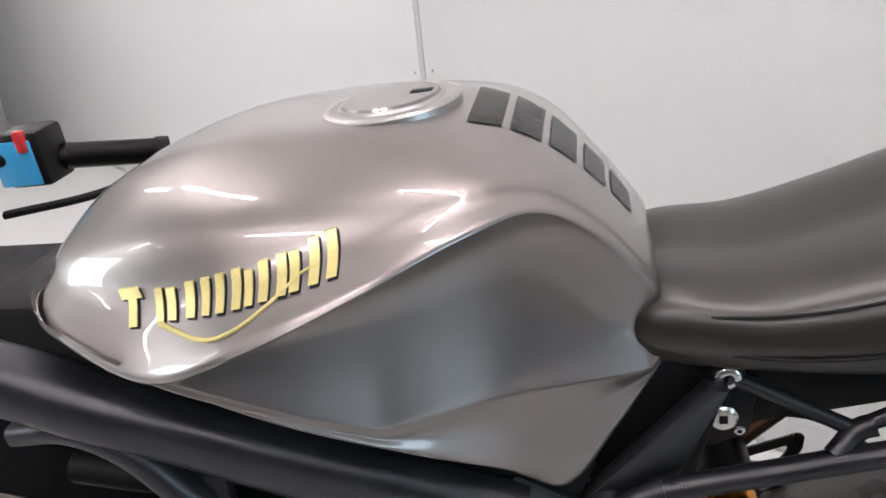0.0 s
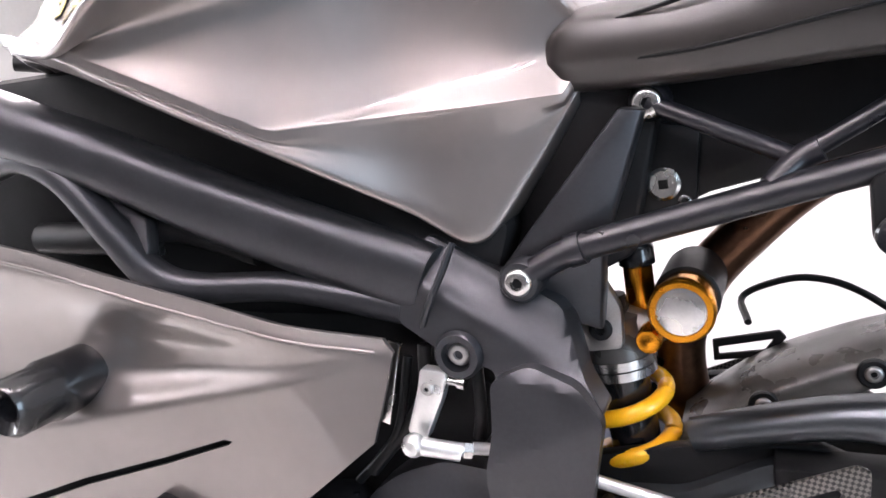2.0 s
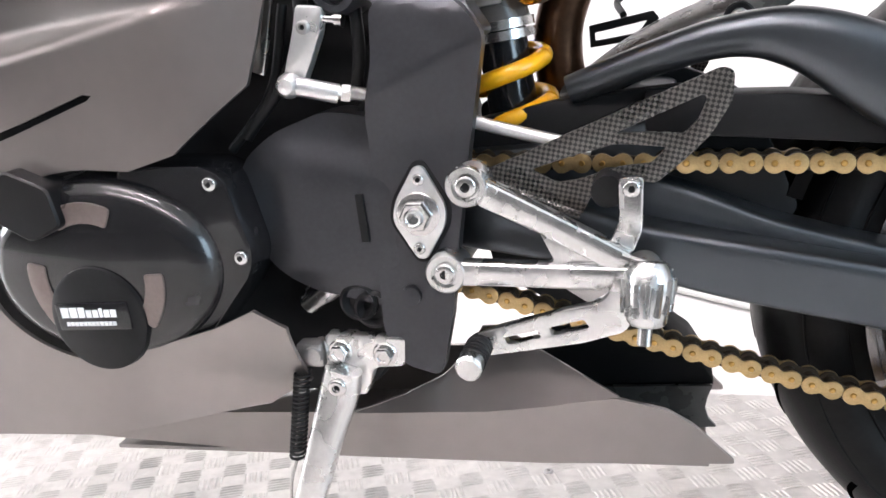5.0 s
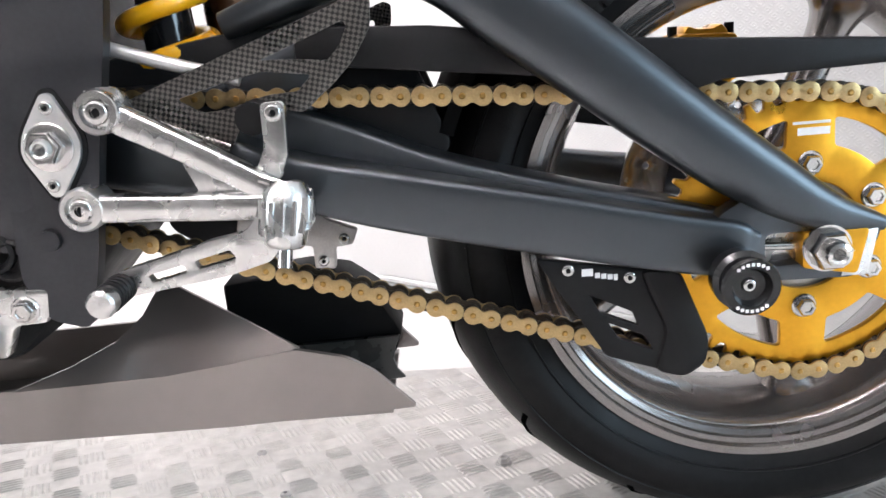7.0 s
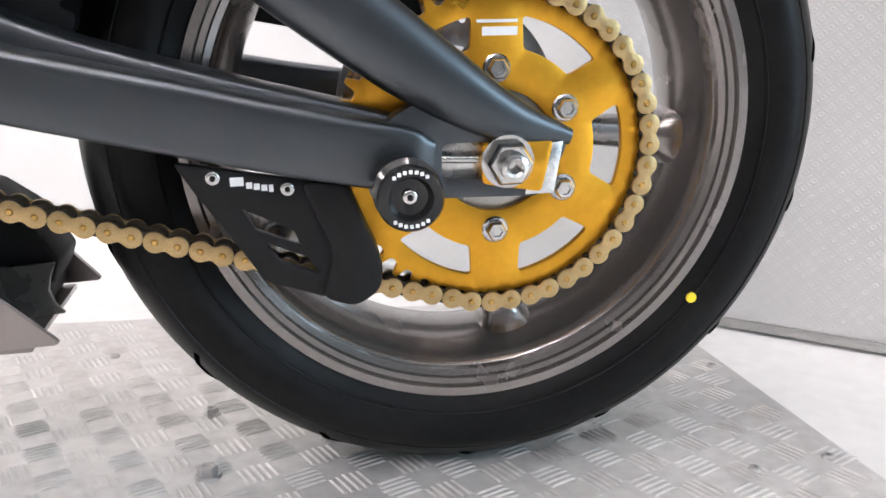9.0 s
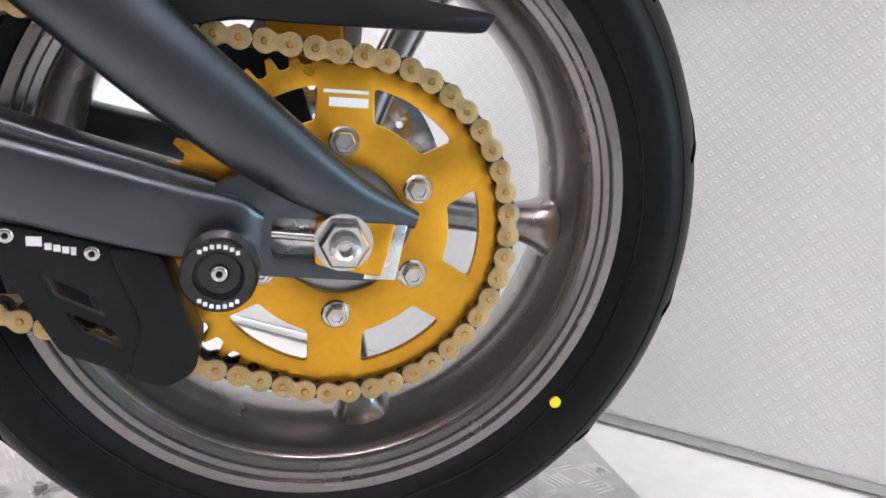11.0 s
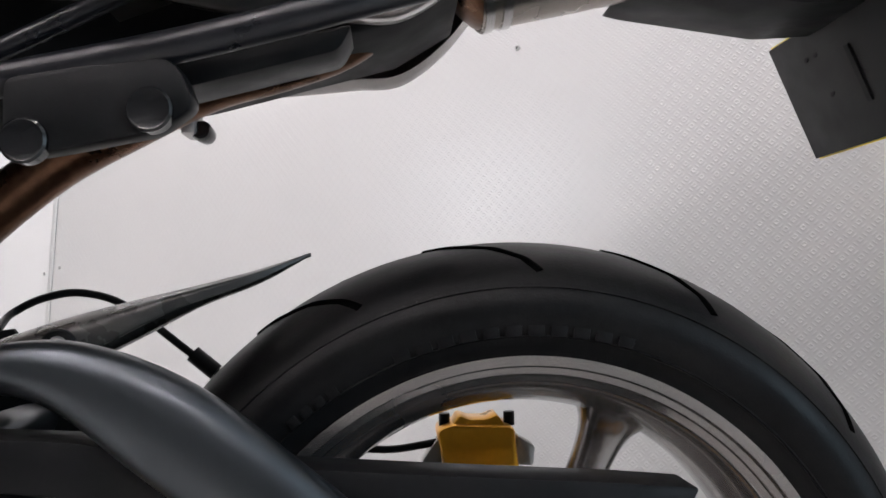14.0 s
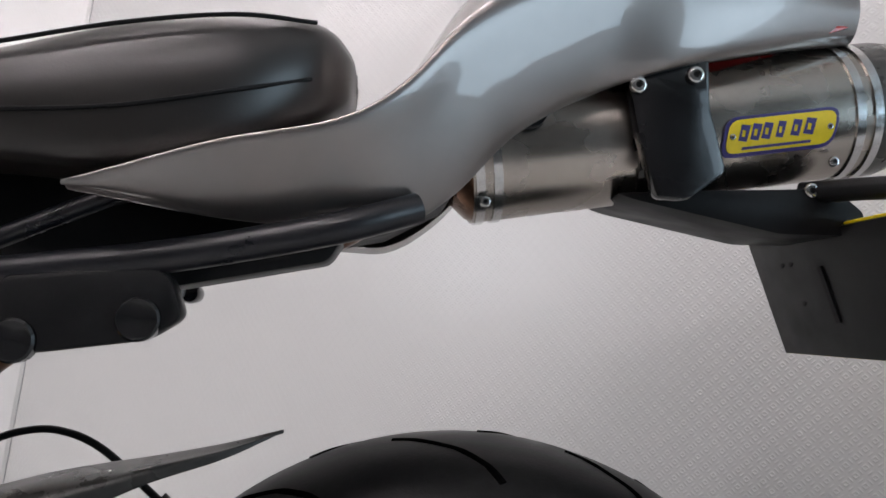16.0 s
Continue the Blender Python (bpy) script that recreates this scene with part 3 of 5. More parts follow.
def tank():
    """Half sections from the ridge of the tank down its side, mirrored."""
    # x, top z, half width at shoulder, shoulder z, ridge half width, ridge z, recess half width, lower half width, lower z
    S = [(-1.060, 0.607, 0.041, 0.602, 0.059, 0.588, 0.065, 0.066, 0.578),
         (-1.020, 0.648, 0.098, 0.632, 0.135, 0.608, 0.141, 0.145, 0.592),
         (-0.970, 0.677, 0.137, 0.651, 0.192, 0.606, 0.196, 0.194, 0.592),
         (-0.880, 0.701, 0.167, 0.674, 0.236, 0.590, 0.228, 0.222, 0.562),
         (-0.800, 0.705, 0.173, 0.682, 0.258, 0.614, 0.206, 0.218, 0.520),
         (-0.720, 0.704, 0.162, 0.683, 0.240, 0.640, 0.166, 0.188, 0.468),
         (-0.650, 0.696, 0.138, 0.680, 0.190, 0.655, 0.128, 0.148, 0.418),
         (-0.600, 0.673, 0.110, 0.664, 0.144, 0.652, 0.112, 0.130, 0.386),
         (-0.555, 0.628, 0.086, 0.620, 0.108, 0.611, 0.103, 0.112, 0.430),
         (-0.515, 0.572, 0.076, 0.565, 0.091, 0.556, 0.089, 0.098, 0.482)]
    D = cat(S, 80)
    rows = []
    for x, zt, ws, zs, wr, zr, wk, wb, zb in D:
        zc = min(max(0.497 - (x + 0.76) * 0.025, zb + 0.02), 0.5 * (zr + zb) + 0.01)
        e = 0.011 * min(1.0, max(0.0, (x + 0.77) / 0.18))      # step of the crease across the knee recess
        wc = 0.5 * wk + 0.5 * wb + 0.004
        sec = [(0, zt), (0.45 * ws, zt - 0.10 * (zt - zs)), (ws, zs), (0.55 * ws + 0.45 * wr, 0.45 * zs + 0.55 * zr), (wr, zr), (0.45 * wr + 0.55 * wk, zr - 0.010), (wk, 0.75 * zr + 0.25 * zc),
               (wk + 0.002 - 0.3 * e, 0.4 * zr + 0.6 * zc), (wc - 0.55 * e, zc + 0.004 + 1.9 * e), (wc + 0.35 * e, zc + 0.003), (wc + 0.4 * e, zc), (wc + 0.2 * e, zc - 0.006), (0.3 * wk + 0.7 * wb - 0.001, 0.6 * zc + 0.4 * zb), (wb - 0.003, zb + 0.008), (wb - 0.012, zb), (wb - 0.03, zb - 0.002)]
        c = cat(sec, 90)
        rows.append([(x, -y, z) for y, z in c[::-1]] + [(x, y, z) for y, z in c[1:]])
    x, zm = S[-1][0] + 0.003, 0.53
    rows.append([(x, 0.5 * y, zm + 0.5 * (z - zm)) for _, y, z in rows[-1]])
    t = part("fuel_tank", grid(rows), PAINT, bike, "grey metallic fuel tank with knee recesses", sharp=60)
    # filler cap
    cap = part("filler_cap", lathe([(-0.01, 0.062), (0.002, 0.062), (0.004, 0.060), (0.005, 0.054), (0.0035, 0.048), (0.006, 0.046), (0.007, 0.0)], (-0.727, 0, 0.7035), (-0.03, 0, 1), n=48), CAST, t, "satin silver filler cap ring")
    part("cap_lid", lathe([(0.0045, 0.045), (0.0085, 0.043), (0.0092, 0.0)], (-0.727, 0, 0.7035), (-0.03, 0, 1), n=40), PAINT, cap)
    part("key_cover", box(-0.709, -0.689, -0.006, 0.006, 0.711, 0.7138, 0.001), DARK, cap)
    return t


TANK = tank()


def panel(outline, y0, y1, shape=None, holes=(), step=0.012, bevel=0.0):
    """A plate cut into small cells and then bent in y by shape(x, z)."""
    bm = prism(outline, y0, y1, 0, holes)
    xs = [v.co.x for v in bm.verts]
    zs = [v.co.z for v in bm.verts]
    for lo, hi, ax in ((min(xs), max(xs), 0), (min(zs), max(zs), 2)):
        for k in range(1, int((hi - lo) / step) + 1):
            co, no = [0, 0, 0], [0, 0, 0]
            co[ax], no[ax] = lo + k * step, 1
            bmesh.ops.bisect_plane(bm, geom=bm.verts[:] + bm.edges[:] + bm.faces[:], plane_co=co, plane_no=no, dist=1e-5)
    if shape:
        for v in bm.verts:
            v.co.y += shape(v.co.x, v.co.z)
    if bevel:
        soften(bm, bevel, 1, 60)
    return bm


def shell(name, table, mat, label, parent=None, n=50, m=44, sharp=60, close=False):
    """A body mirrored about the machine's middle: table rows are (x, [(half width, z), ...] from the top centre down)."""
    xs = cat([[r[0]] + [v for p in r[1] for v in p] for r in table], n)
    rows = []
    for r in xs:
        c = cat(r[1:].reshape(-1, 2), m)
        c[:, 0] = np.maximum(c[:, 0], 0)
        rows.append([(r[0], -y, z) for y, z in c[::-1]] + [(r[0], y, z) for y, z in c[1:]])
    return part(name, grid(rows, closed=close, cap=close), mat, parent or bike, label, sharp)


def smooth(a, b, v):
    t = min(1.0, max(0.0, (v - a) / (b - a)))
    return t * t * (3 - 2 * t)


# ---- tank trim ----
from mathutils.bvhtree import BVHTree
TREE = BVHTree.FromPolygons([v.co[:] for v in TANK.data.vertices], [p.vertices[:] for p in TANK.data.polygons])


def on_tank(x, z):
    hit = TREE.ray_cast(Vector((x, -0.6, z)), Vector((0, 1, 0)))[0]
    return hit.y if hit else -0.17


def tank_top(x, y):
    hit = TREE.ray_cast(Vector((x, y, 1.2)), Vector((0, 0, -1)))[0]
    return hit.z if hit else 0.6


def emblem():
    e = tagged(new("emblem"), "gold raised maker's emblem drawn as plain bars")
    e.parent = TANK
    for s, h, w in ((0.000, 0.030, 0.020), (0.004, 0.030, 0.008), (0.030, 0.026, 0.007), (0.041, 0.024, 0.008), (0.058, 0.026, 0.008), (0.072, 0.026, 0.007), (0.084, 0.026, 0.007), (0.097, 0.026, 0.007), (0.107, 0.022, 0.006),
                    (0.117, 0.026, 0.007), (0.130, 0.026, 0.007), (0.139, 0.024, 0.007), (0.152, 0.029, 0.007), (0.164, 0.029, 0.007)):
        h *= 0.70
        x, z = -0.902 + s * 1.02, 0.612 + 0.225 * s
        top = h
        if w > 0.015:
            z, h = z + 0.015, 0.006
            x -= 0.006
        o = [(x, z), (x + w, z + 0.17 * w), (x + w - 0.005, z + 0.17 * w + h), (x - 0.005, z + h)]
        part("bar", panel(o, -0.0024, 0.0005, on_tank, (), 0.006), EMBLEM, e)
        part("bar_edge", panel([(a + 0.0016, b - 0.0012) for a, b in o], -0.0012, 0.0006, on_tank, (), 0.006), DARK, e, "dark outline")
    line = []
    for k in range(24):
        t = k / 23
        x = -0.868 + 0.125 * t
        z = 0.612 + 0.225 * (x + 0.902) - 0.013 * math.sin(math.pi * min(1, t * 1.1)) - 0.002 + 0.008 * t
        line.append((x, on_tank(x, z) - 0.0008, z))
    part("swoosh", hose(line, 0.0024, 40, 8, 0.0012), EMBLEM, e)


emblem()


def tank_pad():
    pad = tagged(new("tank_pad"), "glossy dark tank protector in several pieces")
    pad.parent = TANK
    for x0, x1, y0, y1 in ((-0.655, -0.628, -0.055, 0.055), (-0.622, -0.598, -0.05, 0.05), (-0.592, -0.572, -0.042, 0.042), (-0.566, -0.55, -0.034, 0.034), (-0.545, -0.53, -0.028, 0.028)):
        P = [[(x0 + (x1 - x0) * i / 6, (y0 + (y1 - y0) * j / 12) * (1 - 0.1 * i / 6), tank_top(x0 + (x1 - x0) * i / 6, (y0 + (y1 - y0) * j / 12)) + 0.0015) for j in range(13)] for i in range(7)]
        bm = grid(P)
        bmesh.ops.solidify(bm, geom=bm.faces[:], thickness=-0.0014)
        part("pad_piece", bm, PAD, pad)


tank_pad()


# ---- frame ----
def frame_group():
    f = tagged(new("main_frame"), "matt dark grey aluminium twin-spar frame")
    f.parent = bike
    part("main_spar", sweep([(-1.12, -0.172, 0.572, 0.030, 0.028), (-1.04, -0.178, 0.550, 0.028, 0.028), (-0.975, -0.178, 0.523, 0.027, 0.028), (-0.92, -0.174, 0.499, 0.027, 0.027), (-0.82, -0.160, 0.445, 0.029, 0.025), (-0.73, -0.146, 0.401, 0.030, 0.024), (-0.645, -0.133, 0.360, 0.031, 0.023)], 60, 28, 2.7), FRAME, f)
    part("lower_spar", sweep([(-1.06, -0.18, 0.500, 0.010, 0.012), (-1.0, -0.186, 0.507, 0.011, 0.014), (-0.952, -0.187, 0.485, 0.013, 0.015), (-0.914, -0.185, 0.435, 0.014, 0.015), (-0.884, -0.18, 0.393, 0.015, 0.014), (-0.845, -0.172, 0.377, 0.013, 0.014), (-0.76, -0.158, 0.369, 0.012, 0.014), (-0.665, -0.142, 0.342, 0.013, 0.014)], 60, 20, 2.6), FRAME, f)
    part("spar_web", prism(rounded([(-1.03, 0.515), (-0.985, 0.508), (-0.935, 0.462), (-0.884, 0.442), (-0.880, 0.412), (-0.900, 0.394), (-0.948, 0.446), (-1.03, 0.496)], 0.005), -0.170, -0.154, 0.003,
                            tilt=lambda x, z: 0.35 * (z - 0.44) - 0.12 * (x + 0.93)), FRAME, f)
    part("spar_end", panel(rounded([(-0.668, 0.335), (-0.645, 0.398), (-0.605, 0.374), (-0.572, 0.353), (-0.543, 0.334), (-0.520, 0.285), (-0.505, 0.262), (-0.53, 0.25), (-0.588, 0.248), (-0.590, 0.293), (-0.63, 0.305)], 0.006), 0.0, 0.03,
                           lambda x, z: -0.124 - 0.031 * smooth(0.0, 0.036, 0.395 - 0.626 * (x + 0.642) - z) - 0.017 * smooth(0.305, 0.258, z), (), 0.007), FRAME, f, sharp=50)
    def facets(x, z):
        c1, c2 = 0.295 - 0.225 * (x + 0.588), 0.224 + 0.387 * (x + 0.6)
        if z < c2:
            return -0.011 * max(0.0, 1 - (c2 - z) / (c2 - 0.196)) + 0.004 * smooth(-0.575, -0.605, x) * smooth(0.2, 0.17, z)
        return -0.011 + 0.16 * (z - c2) + 0.5 * max(0.0, z - c1)

    o = [(-0.590, 0.290), (-0.560, 0.300), (-0.522, 0.285), (-0.505, 0.262), (-0.524, 0.191), (-0.541, 0.118), (-0.556, 0.045), (-0.571, -0.007), (-0.603, 0.000), (-0.618, 0.032), (-0.613, 0.123), (-0.604, 0.207), (-0.592, 0.25)]
    part("pivot_plate", panel(rounded(o, 0.008), -0.171, -0.158, facets, (), 0.006, 0.0), FRAME, f, sharp=18)
    part("gusset", prism([(-0.482, 0.476), (-0.590, 0.361), (-0.575, 0.330), (-0.520, 0.300), (-0.506, 0.376), (-0.464, 0.472)], -0.118, -0.098, 0.003,
                          tilt=lambda x, z: 0.5 * max(0.0, (x + 0.540) - 0.62 * (z - 0.36))), FRAME, f)
    part("weld_seam", hose([(-0.612, -0.150, 0.394), (-0.622, -0.158, 0.372), (-0.635, -0.160, 0.350), (-0.646, -0.154, 0.332), (-0.652, -0.146, 0.320)], 0.0030, 24, 8), FRAME, f)
    boss = part("mount_boss", lathe([(0.12, 0.0205), (0.158, 0.0200), (0.162, 0.0175), (0.162, 0.0125), (0.152, 0.012), (0.152, 0.0)], (-0.619, 0, 0.306), n=32), FRAME, f)
    bolt(-0.619, -0.152, 0.306, 0.0095, boss, CAST)
    part("bolt_boss", lathe([(0.10, 0.018), (0.132, 0.017), (0.135, 0.015), (0.135, 0.0)], (-0.569, 0, 0.356), n=28), FRAME, f)
    bolt(-0.569, -0.135, 0.356, 0.0115, f, STEEL)
    ring = part("pivot_cover", prism(rounded([(-0.5715, 0.170), (-0.590, 0.143), (-0.594, 0.128), (-0.577, 0.096), (-0.569, 0.096), (-0.551, 0.123), (-0.549, 0.138), (-0.564, 0.170)], 0.009), -0.176, -0.168, 0.0015), LEVERWHITE, f, "bright diamond-shaped pivot cover")
    part("cover_gasket", prism(rounded([(-0.5725, 0.1735), (-0.5935, 0.144), (-0.5975, 0.127), (-0.5785, 0.0925), (-0.568, 0.0925), (-0.5475, 0.122), (-0.5455, 0.139), (-0.563, 0.1735)], 0.009), -0.1722, -0.166, 0.0005), DARK, f)
    part("washer", lathe([(0.175, 0.0175), (0.178, 0.0175), (0.179, 0.016), (0.179, 0.01)], (-0.5715, 0, 0.133), n=32), STEEL, ring)
    part("pivot_nut", lathe([(0.178, 0.0125), (0.187, 0.0125), (0.189, 0.011), (0.189, 0.007), (0.183, 0.0065)], (-0.5715, 0, 0.133), n=6), STEEL, ring)
    part("pivot_axle", lathe([(0.18, 0.0045), (0.192, 0.0045), (0.193, 0.006), (0.191, 0.0075), (0.18, 0.0075)], (-0.5715, 0, 0.133), n=20), ALLOY, ring, "hollow pivot end")
    bolt(-0.568, -0.176, 0.160, 0.0048, ring, STEEL), bolt(-0.574, -0.176, 0.105, 0.0048, ring, STEEL)
    part("blank_cap", lathe([(0.165, 0.0085), (0.174, 0.008), (0.1745, 0.0)], (-0.588, 0, 0.064), n=24), FRAME, f)
    for x, z in ((-0.640, 0.055), (-0.628, 0.048)):
        part("hose_clip", lathe([(0.13, 0.017), (0.16, 0.017), (0.162, 0.014), (0.155, 0.010)], (x, 0, z), n=24), BLACK, f)


frame_group()


def subframe():
    s = tagged(new("subframe"), "black tubular rear subframe")
    s.parent = bike
    part("side_rail", hose([(-0.562, -0.126, 0.360), (-0.524, -0.123, 0.376), (-0.43, -0.121, 0.395), (-0.325, -0.121, 0.415), (-0.232, -0.128, 0.431), (-0.16, -0.128, 0.448), (-0.114, -0.126, 0.461), (-0.07, -0.11, 0.478)], 0.0108, 60, 20), SUBF, s)
    part("rail_collar", hose([(-0.530, -0.123, 0.3745), (-0.518, -0.123, 0.3775)], 0.0128, 4, 20), SUBF, s)
    part("rail_socket", hose([(-0.566, -0.127, 0.358), (-0.528, -0.123, 0.375)], 0.0095, 6, 16), SUBF, s)
    part("brace_front", hose([(-0.464, -0.098, 0.476), (-0.366, -0.105, 0.424)], 0.0068, 6, 14), SUBF, s)
    part("brace_rear", hose([(-0.368, -0.105, 0.424), (-0.322, -0.104, 0.447), (-0.25, -0.10, 0.484)], 0.0068, 8, 14), SUBF, s)
    part("brace_joint", hose([(-0.385, -0.118, 0.408), (-0.366, -0.107, 0.424), (-0.352, -0.107, 0.430)], 0.0095, 8, 12), SUBF, s)
    part("seat_boss", lathe([(0.07, 0.015), (0.094, 0.0145), (0.098, 0.012), (0.098, 0)], (-0.464, 0, 0.476), n=24), SUBF, s)
    bolt(-0.464, -0.098, 0.476, 0.0115, s, STEEL)
    part("battery_box", prism([(-0.615, 0.40), (-0.535, 0.55), (-0.44, 0.53), (-0.49, 0.36), (-0.56, 0.33)], -0.088, 0.088, 0.004), DARK, s, "black battery box")
    tray = part("undertray", prism([(-0.53, 0.50), (-0.30, 0.50), (-0.08, 0.54), (-0.04, 0.50), (-0.09, 0.470), (-0.24, 0.432), (-0.43, 0.400), (-0.50, 0.372), (-0.535, 0.38)], -0.062, 0.062, 0.004), DARK, s, "black plastic undertray")
    key = part("key_panel", prism([(-0.485, 0.463), (-0.432, 0.452), (-0.440, 0.392), (-0.470, 0.380), (-0.510, 0.372)], -0.068, -0.058, 0.003), BLACK, s)
    lock = part("seat_lock", lathe([(0.066, 0.013), (0.070, 0.013), (0.072, 0.0105), (0.0715, 0.0)], (-0.463, 0, 0.411), n=28), ALLOY, key, "round seat lock")
    part("key_slot", box(-0.4665, -0.4595, -0.0726, -0.0712, 0.4075, 0.4145, 0), DARK, lock)
    bolt(-0.449, -0.066, 0.396, 0.0055, key, STEEL)
    br = part("peg_bracket", prism(rounded([(-0.326, 0.412), (-0.235, 0.426), (-0.222, 0.418), (-0.212, 0.394), (-0.235, 0.378), (-0.30, 0.366), (-0.326, 0.364)], 0.008), -0.135, -0.115, 0.003), BLACK, s, "black pillion bracket")
    for x, z in ((-0.312, 0.373), (-0.239, 0.391)):
        part("rubber_plug", lathe([(0.13, 0.014), (0.1385, 0.014), (0.140, 0.0125), (0.1395, 0.011), (0.1385, 0.0)], (x, 0, z), n=28), GLOSS, br)
    for x, z in ((-0.247, 0.412),):
        part("hanger_lug", lathe([(-0.02, 0.003), (-0.02, 0.0075), (0.0, 0.0085), (0.004, 0.007), (0.004, 0.003)], (x, 0.03, z), n=20), GLOSS, s)
    part("lug_link", box(-0.262, -0.250, 0.02, 0.05, 0.408, 0.432, 0.003), CAST, s)
    part("heat_shield", prism(rounded([(-0.235, 0.412), (-0.128, 0.438), (-0.118, 0.456), (-0.24, 0.430)], 0.006), -0.10, -0.055, 0.002), BLACK, s, "dark heat shield")


subframe()


# ---- bodywork ----
seat = shell("seat", [(x, [(0, zt - 0.008), (0.5 * w, zt - 0.002), (0.82 * w, zt - 0.009), (0.95 * w, 0.72 * zt + 0.28 * zb), (w, 0.42 * zt + 0.58 * zb), (0.965 * w, zb + 0.014), (0.90 * w, zb + 0.003), (0.75 * w, zb), (0.4 * w, zb), (0, zb)])
                      for x, zt, w, zb in ((-0.545, 0.530, 0.076, 0.507), (-0.532, 0.546, 0.101, 0.495), (-0.505, 0.557, 0.112, 0.489), (-0.43, 0.555, 0.126, 0.486), (-0.35, 0.572, 0.136, 0.486), (-0.27, 0.597, 0.136, 0.487), (-0.20, 0.614, 0.122, 0.510), (-0.15, 0.619, 0.096, 0.538), (-0.128, 0.608, 0.062, 0.560), (-0.122, 0.594, 0.02, 0.580))],
             VINYL, "dark brown-black vinyl seat with stitched edges")
for dz, k in ((0.028, 1.003), (0.072, 0.965)):
    line = [(x, -w * k, zb + dz * (zt - zb) / 0.085) for x, zt, w, zb in ((-0.53, 0.540, 0.098, 0.497), (-0.43, 0.553, 0.126, 0.486), (-0.35, 0.572, 0.136, 0.486), (-0.27, 0.597, 0.136, 0.488), (-0.20, 0.614, 0.122, 0.510), (-0.15, 0.619, 0.096, 0.538))]
    part("seat_seam", hose(line, 0.0016, 40, 6), DARK, seat)

tail = shell("tail_fairing", [(x, [(0, zt), (0.55 * yr, zt - 0.1 * (zt - zr)), (0.9 * yr, 0.3 * zt + 0.7 * zr), (yr, zr), (0.6 * yr + 0.4 * yl + 0.004, 0.62 * zr + 0.38 * zl), (0.25 * yr + 0.75 * yl + 0.003, 0.25 * zr + 0.75 * zl), (yl, zl + 0.003), (yl - 0.008, zl), (yl - 0.03, zl + 0.004)])
                              for x, zl, zr, yr, yl, zt in ((-0.281, 0.4655, 0.4700, 0.168, 0.166, 0.470), (-0.20, 0.460, 0.503, 0.156, 0.124, 0.500), (-0.127, 0.461, 0.524, 0.148, 0.104, 0.528), (-0.085, 0.464, 0.553, 0.140, 0.098, 0.575), (-0.045, 0.492, 0.602, 0.130, 0.094, 0.645),
                                                            (0.0, 0.543, 0.636, 0.119, 0.088, 0.690), (0.06, 0.582, 0.660, 0.105, 0.078, 0.708), (0.12, 0.606, 0.672, 0.09, 0.08, 0.71), (0.20, 0.632, 0.682, 0.072, 0.062, 0.706), (0.28, 0.655, 0.688, 0.045, 0.036, 0.695))],
             PAINT, "grey metallic tail fairing with pointed side spears", n=60)

hug = shell("hugger", [(x, [(0, zt), (0.6 * w, zt - 0.003), (w, zt - min(0.012, 0.35 * (zt - zl))), (w * 1.06, 0.5 * zt + 0.5 * zl - 0.12 * w), (w * 1.04, zl), (w * 0.88, zl + 0.001)])
                       for x, zt, w, zl in ((-0.475, 0.200, 0.046, 0.178), (-0.41, 0.240, 0.050, 0.204), (-0.35, 0.262, 0.048, 0.224), (-0.30, 0.275, 0.043, 0.246), (-0.25, 0.286, 0.033, 0.270), (-0.20, 0.298, 0.020, 0.288), (-0.158, 0.3105, 0.003, 0.3085))],
            HUG, "dark grey hugger with a pointed tail", n=50, m=20)
for x, y, z in ((-0.406, -0.054, 0.222), (-0.326, -0.052, 0.247)):
    part("bolt_cup", lathe([(-0.002, 0.012), (0.001, 0.012), (0.002, 0.0105), (0.0005, 0.0)], (x, y, z), n=24), BLACK, hug)
    bolt(x, y, z, 0.0068, hug, CAST)
P = [[(0.326 * math.cos(radians(a)) * k, y, 0.326 * math.sin(radians(a)) * k) for y, k in ((-0.088, 0.93), (-0.086, 0.965), (-0.07, 0.99), (-0.035, 1.0), (0, 1.003), (0.035, 1.0), (0.07, 0.99), (0.086, 0.965), (0.088, 0.93))] for a in np.linspace(143, 160, 18)]
mud = grid(P)
bmesh.ops.solidify(mud, geom=mud.faces[:], thickness=0.003)
part("mudguard", mud, BLACK, bike, "black inner rear mudguard")

part("hugger_bracket", prism([(-0.450, 0.250), (-0.392, 0.257), (-0.387, 0.250), (-0.403, 0.233), (-0.450, 0.230)], 0.027, 0.032, 0.001, [[(-0.445, 0.243), (-0.398, 0.249), (-0.406, 0.239), (-0.445, 0.236)]]), BLACK, bike, "black forked hugger bracket")

part("chain_guard", prism(rounded([(-0.40, 0.200), (-0.297, 0.193), (-0.156, 0.172), (-0.059, 0.164), (0.048, 0.156), (0.096, 0.151), (0.088, 0.138), (-0.006, 0.136), (-0.073, 0.135), (-0.101, 0.128), (-0.195, 0.146), (-0.40, 0.172)], 0.004), -0.120, -0.080, 0.003), BLACK, bike, "long black chain guard")

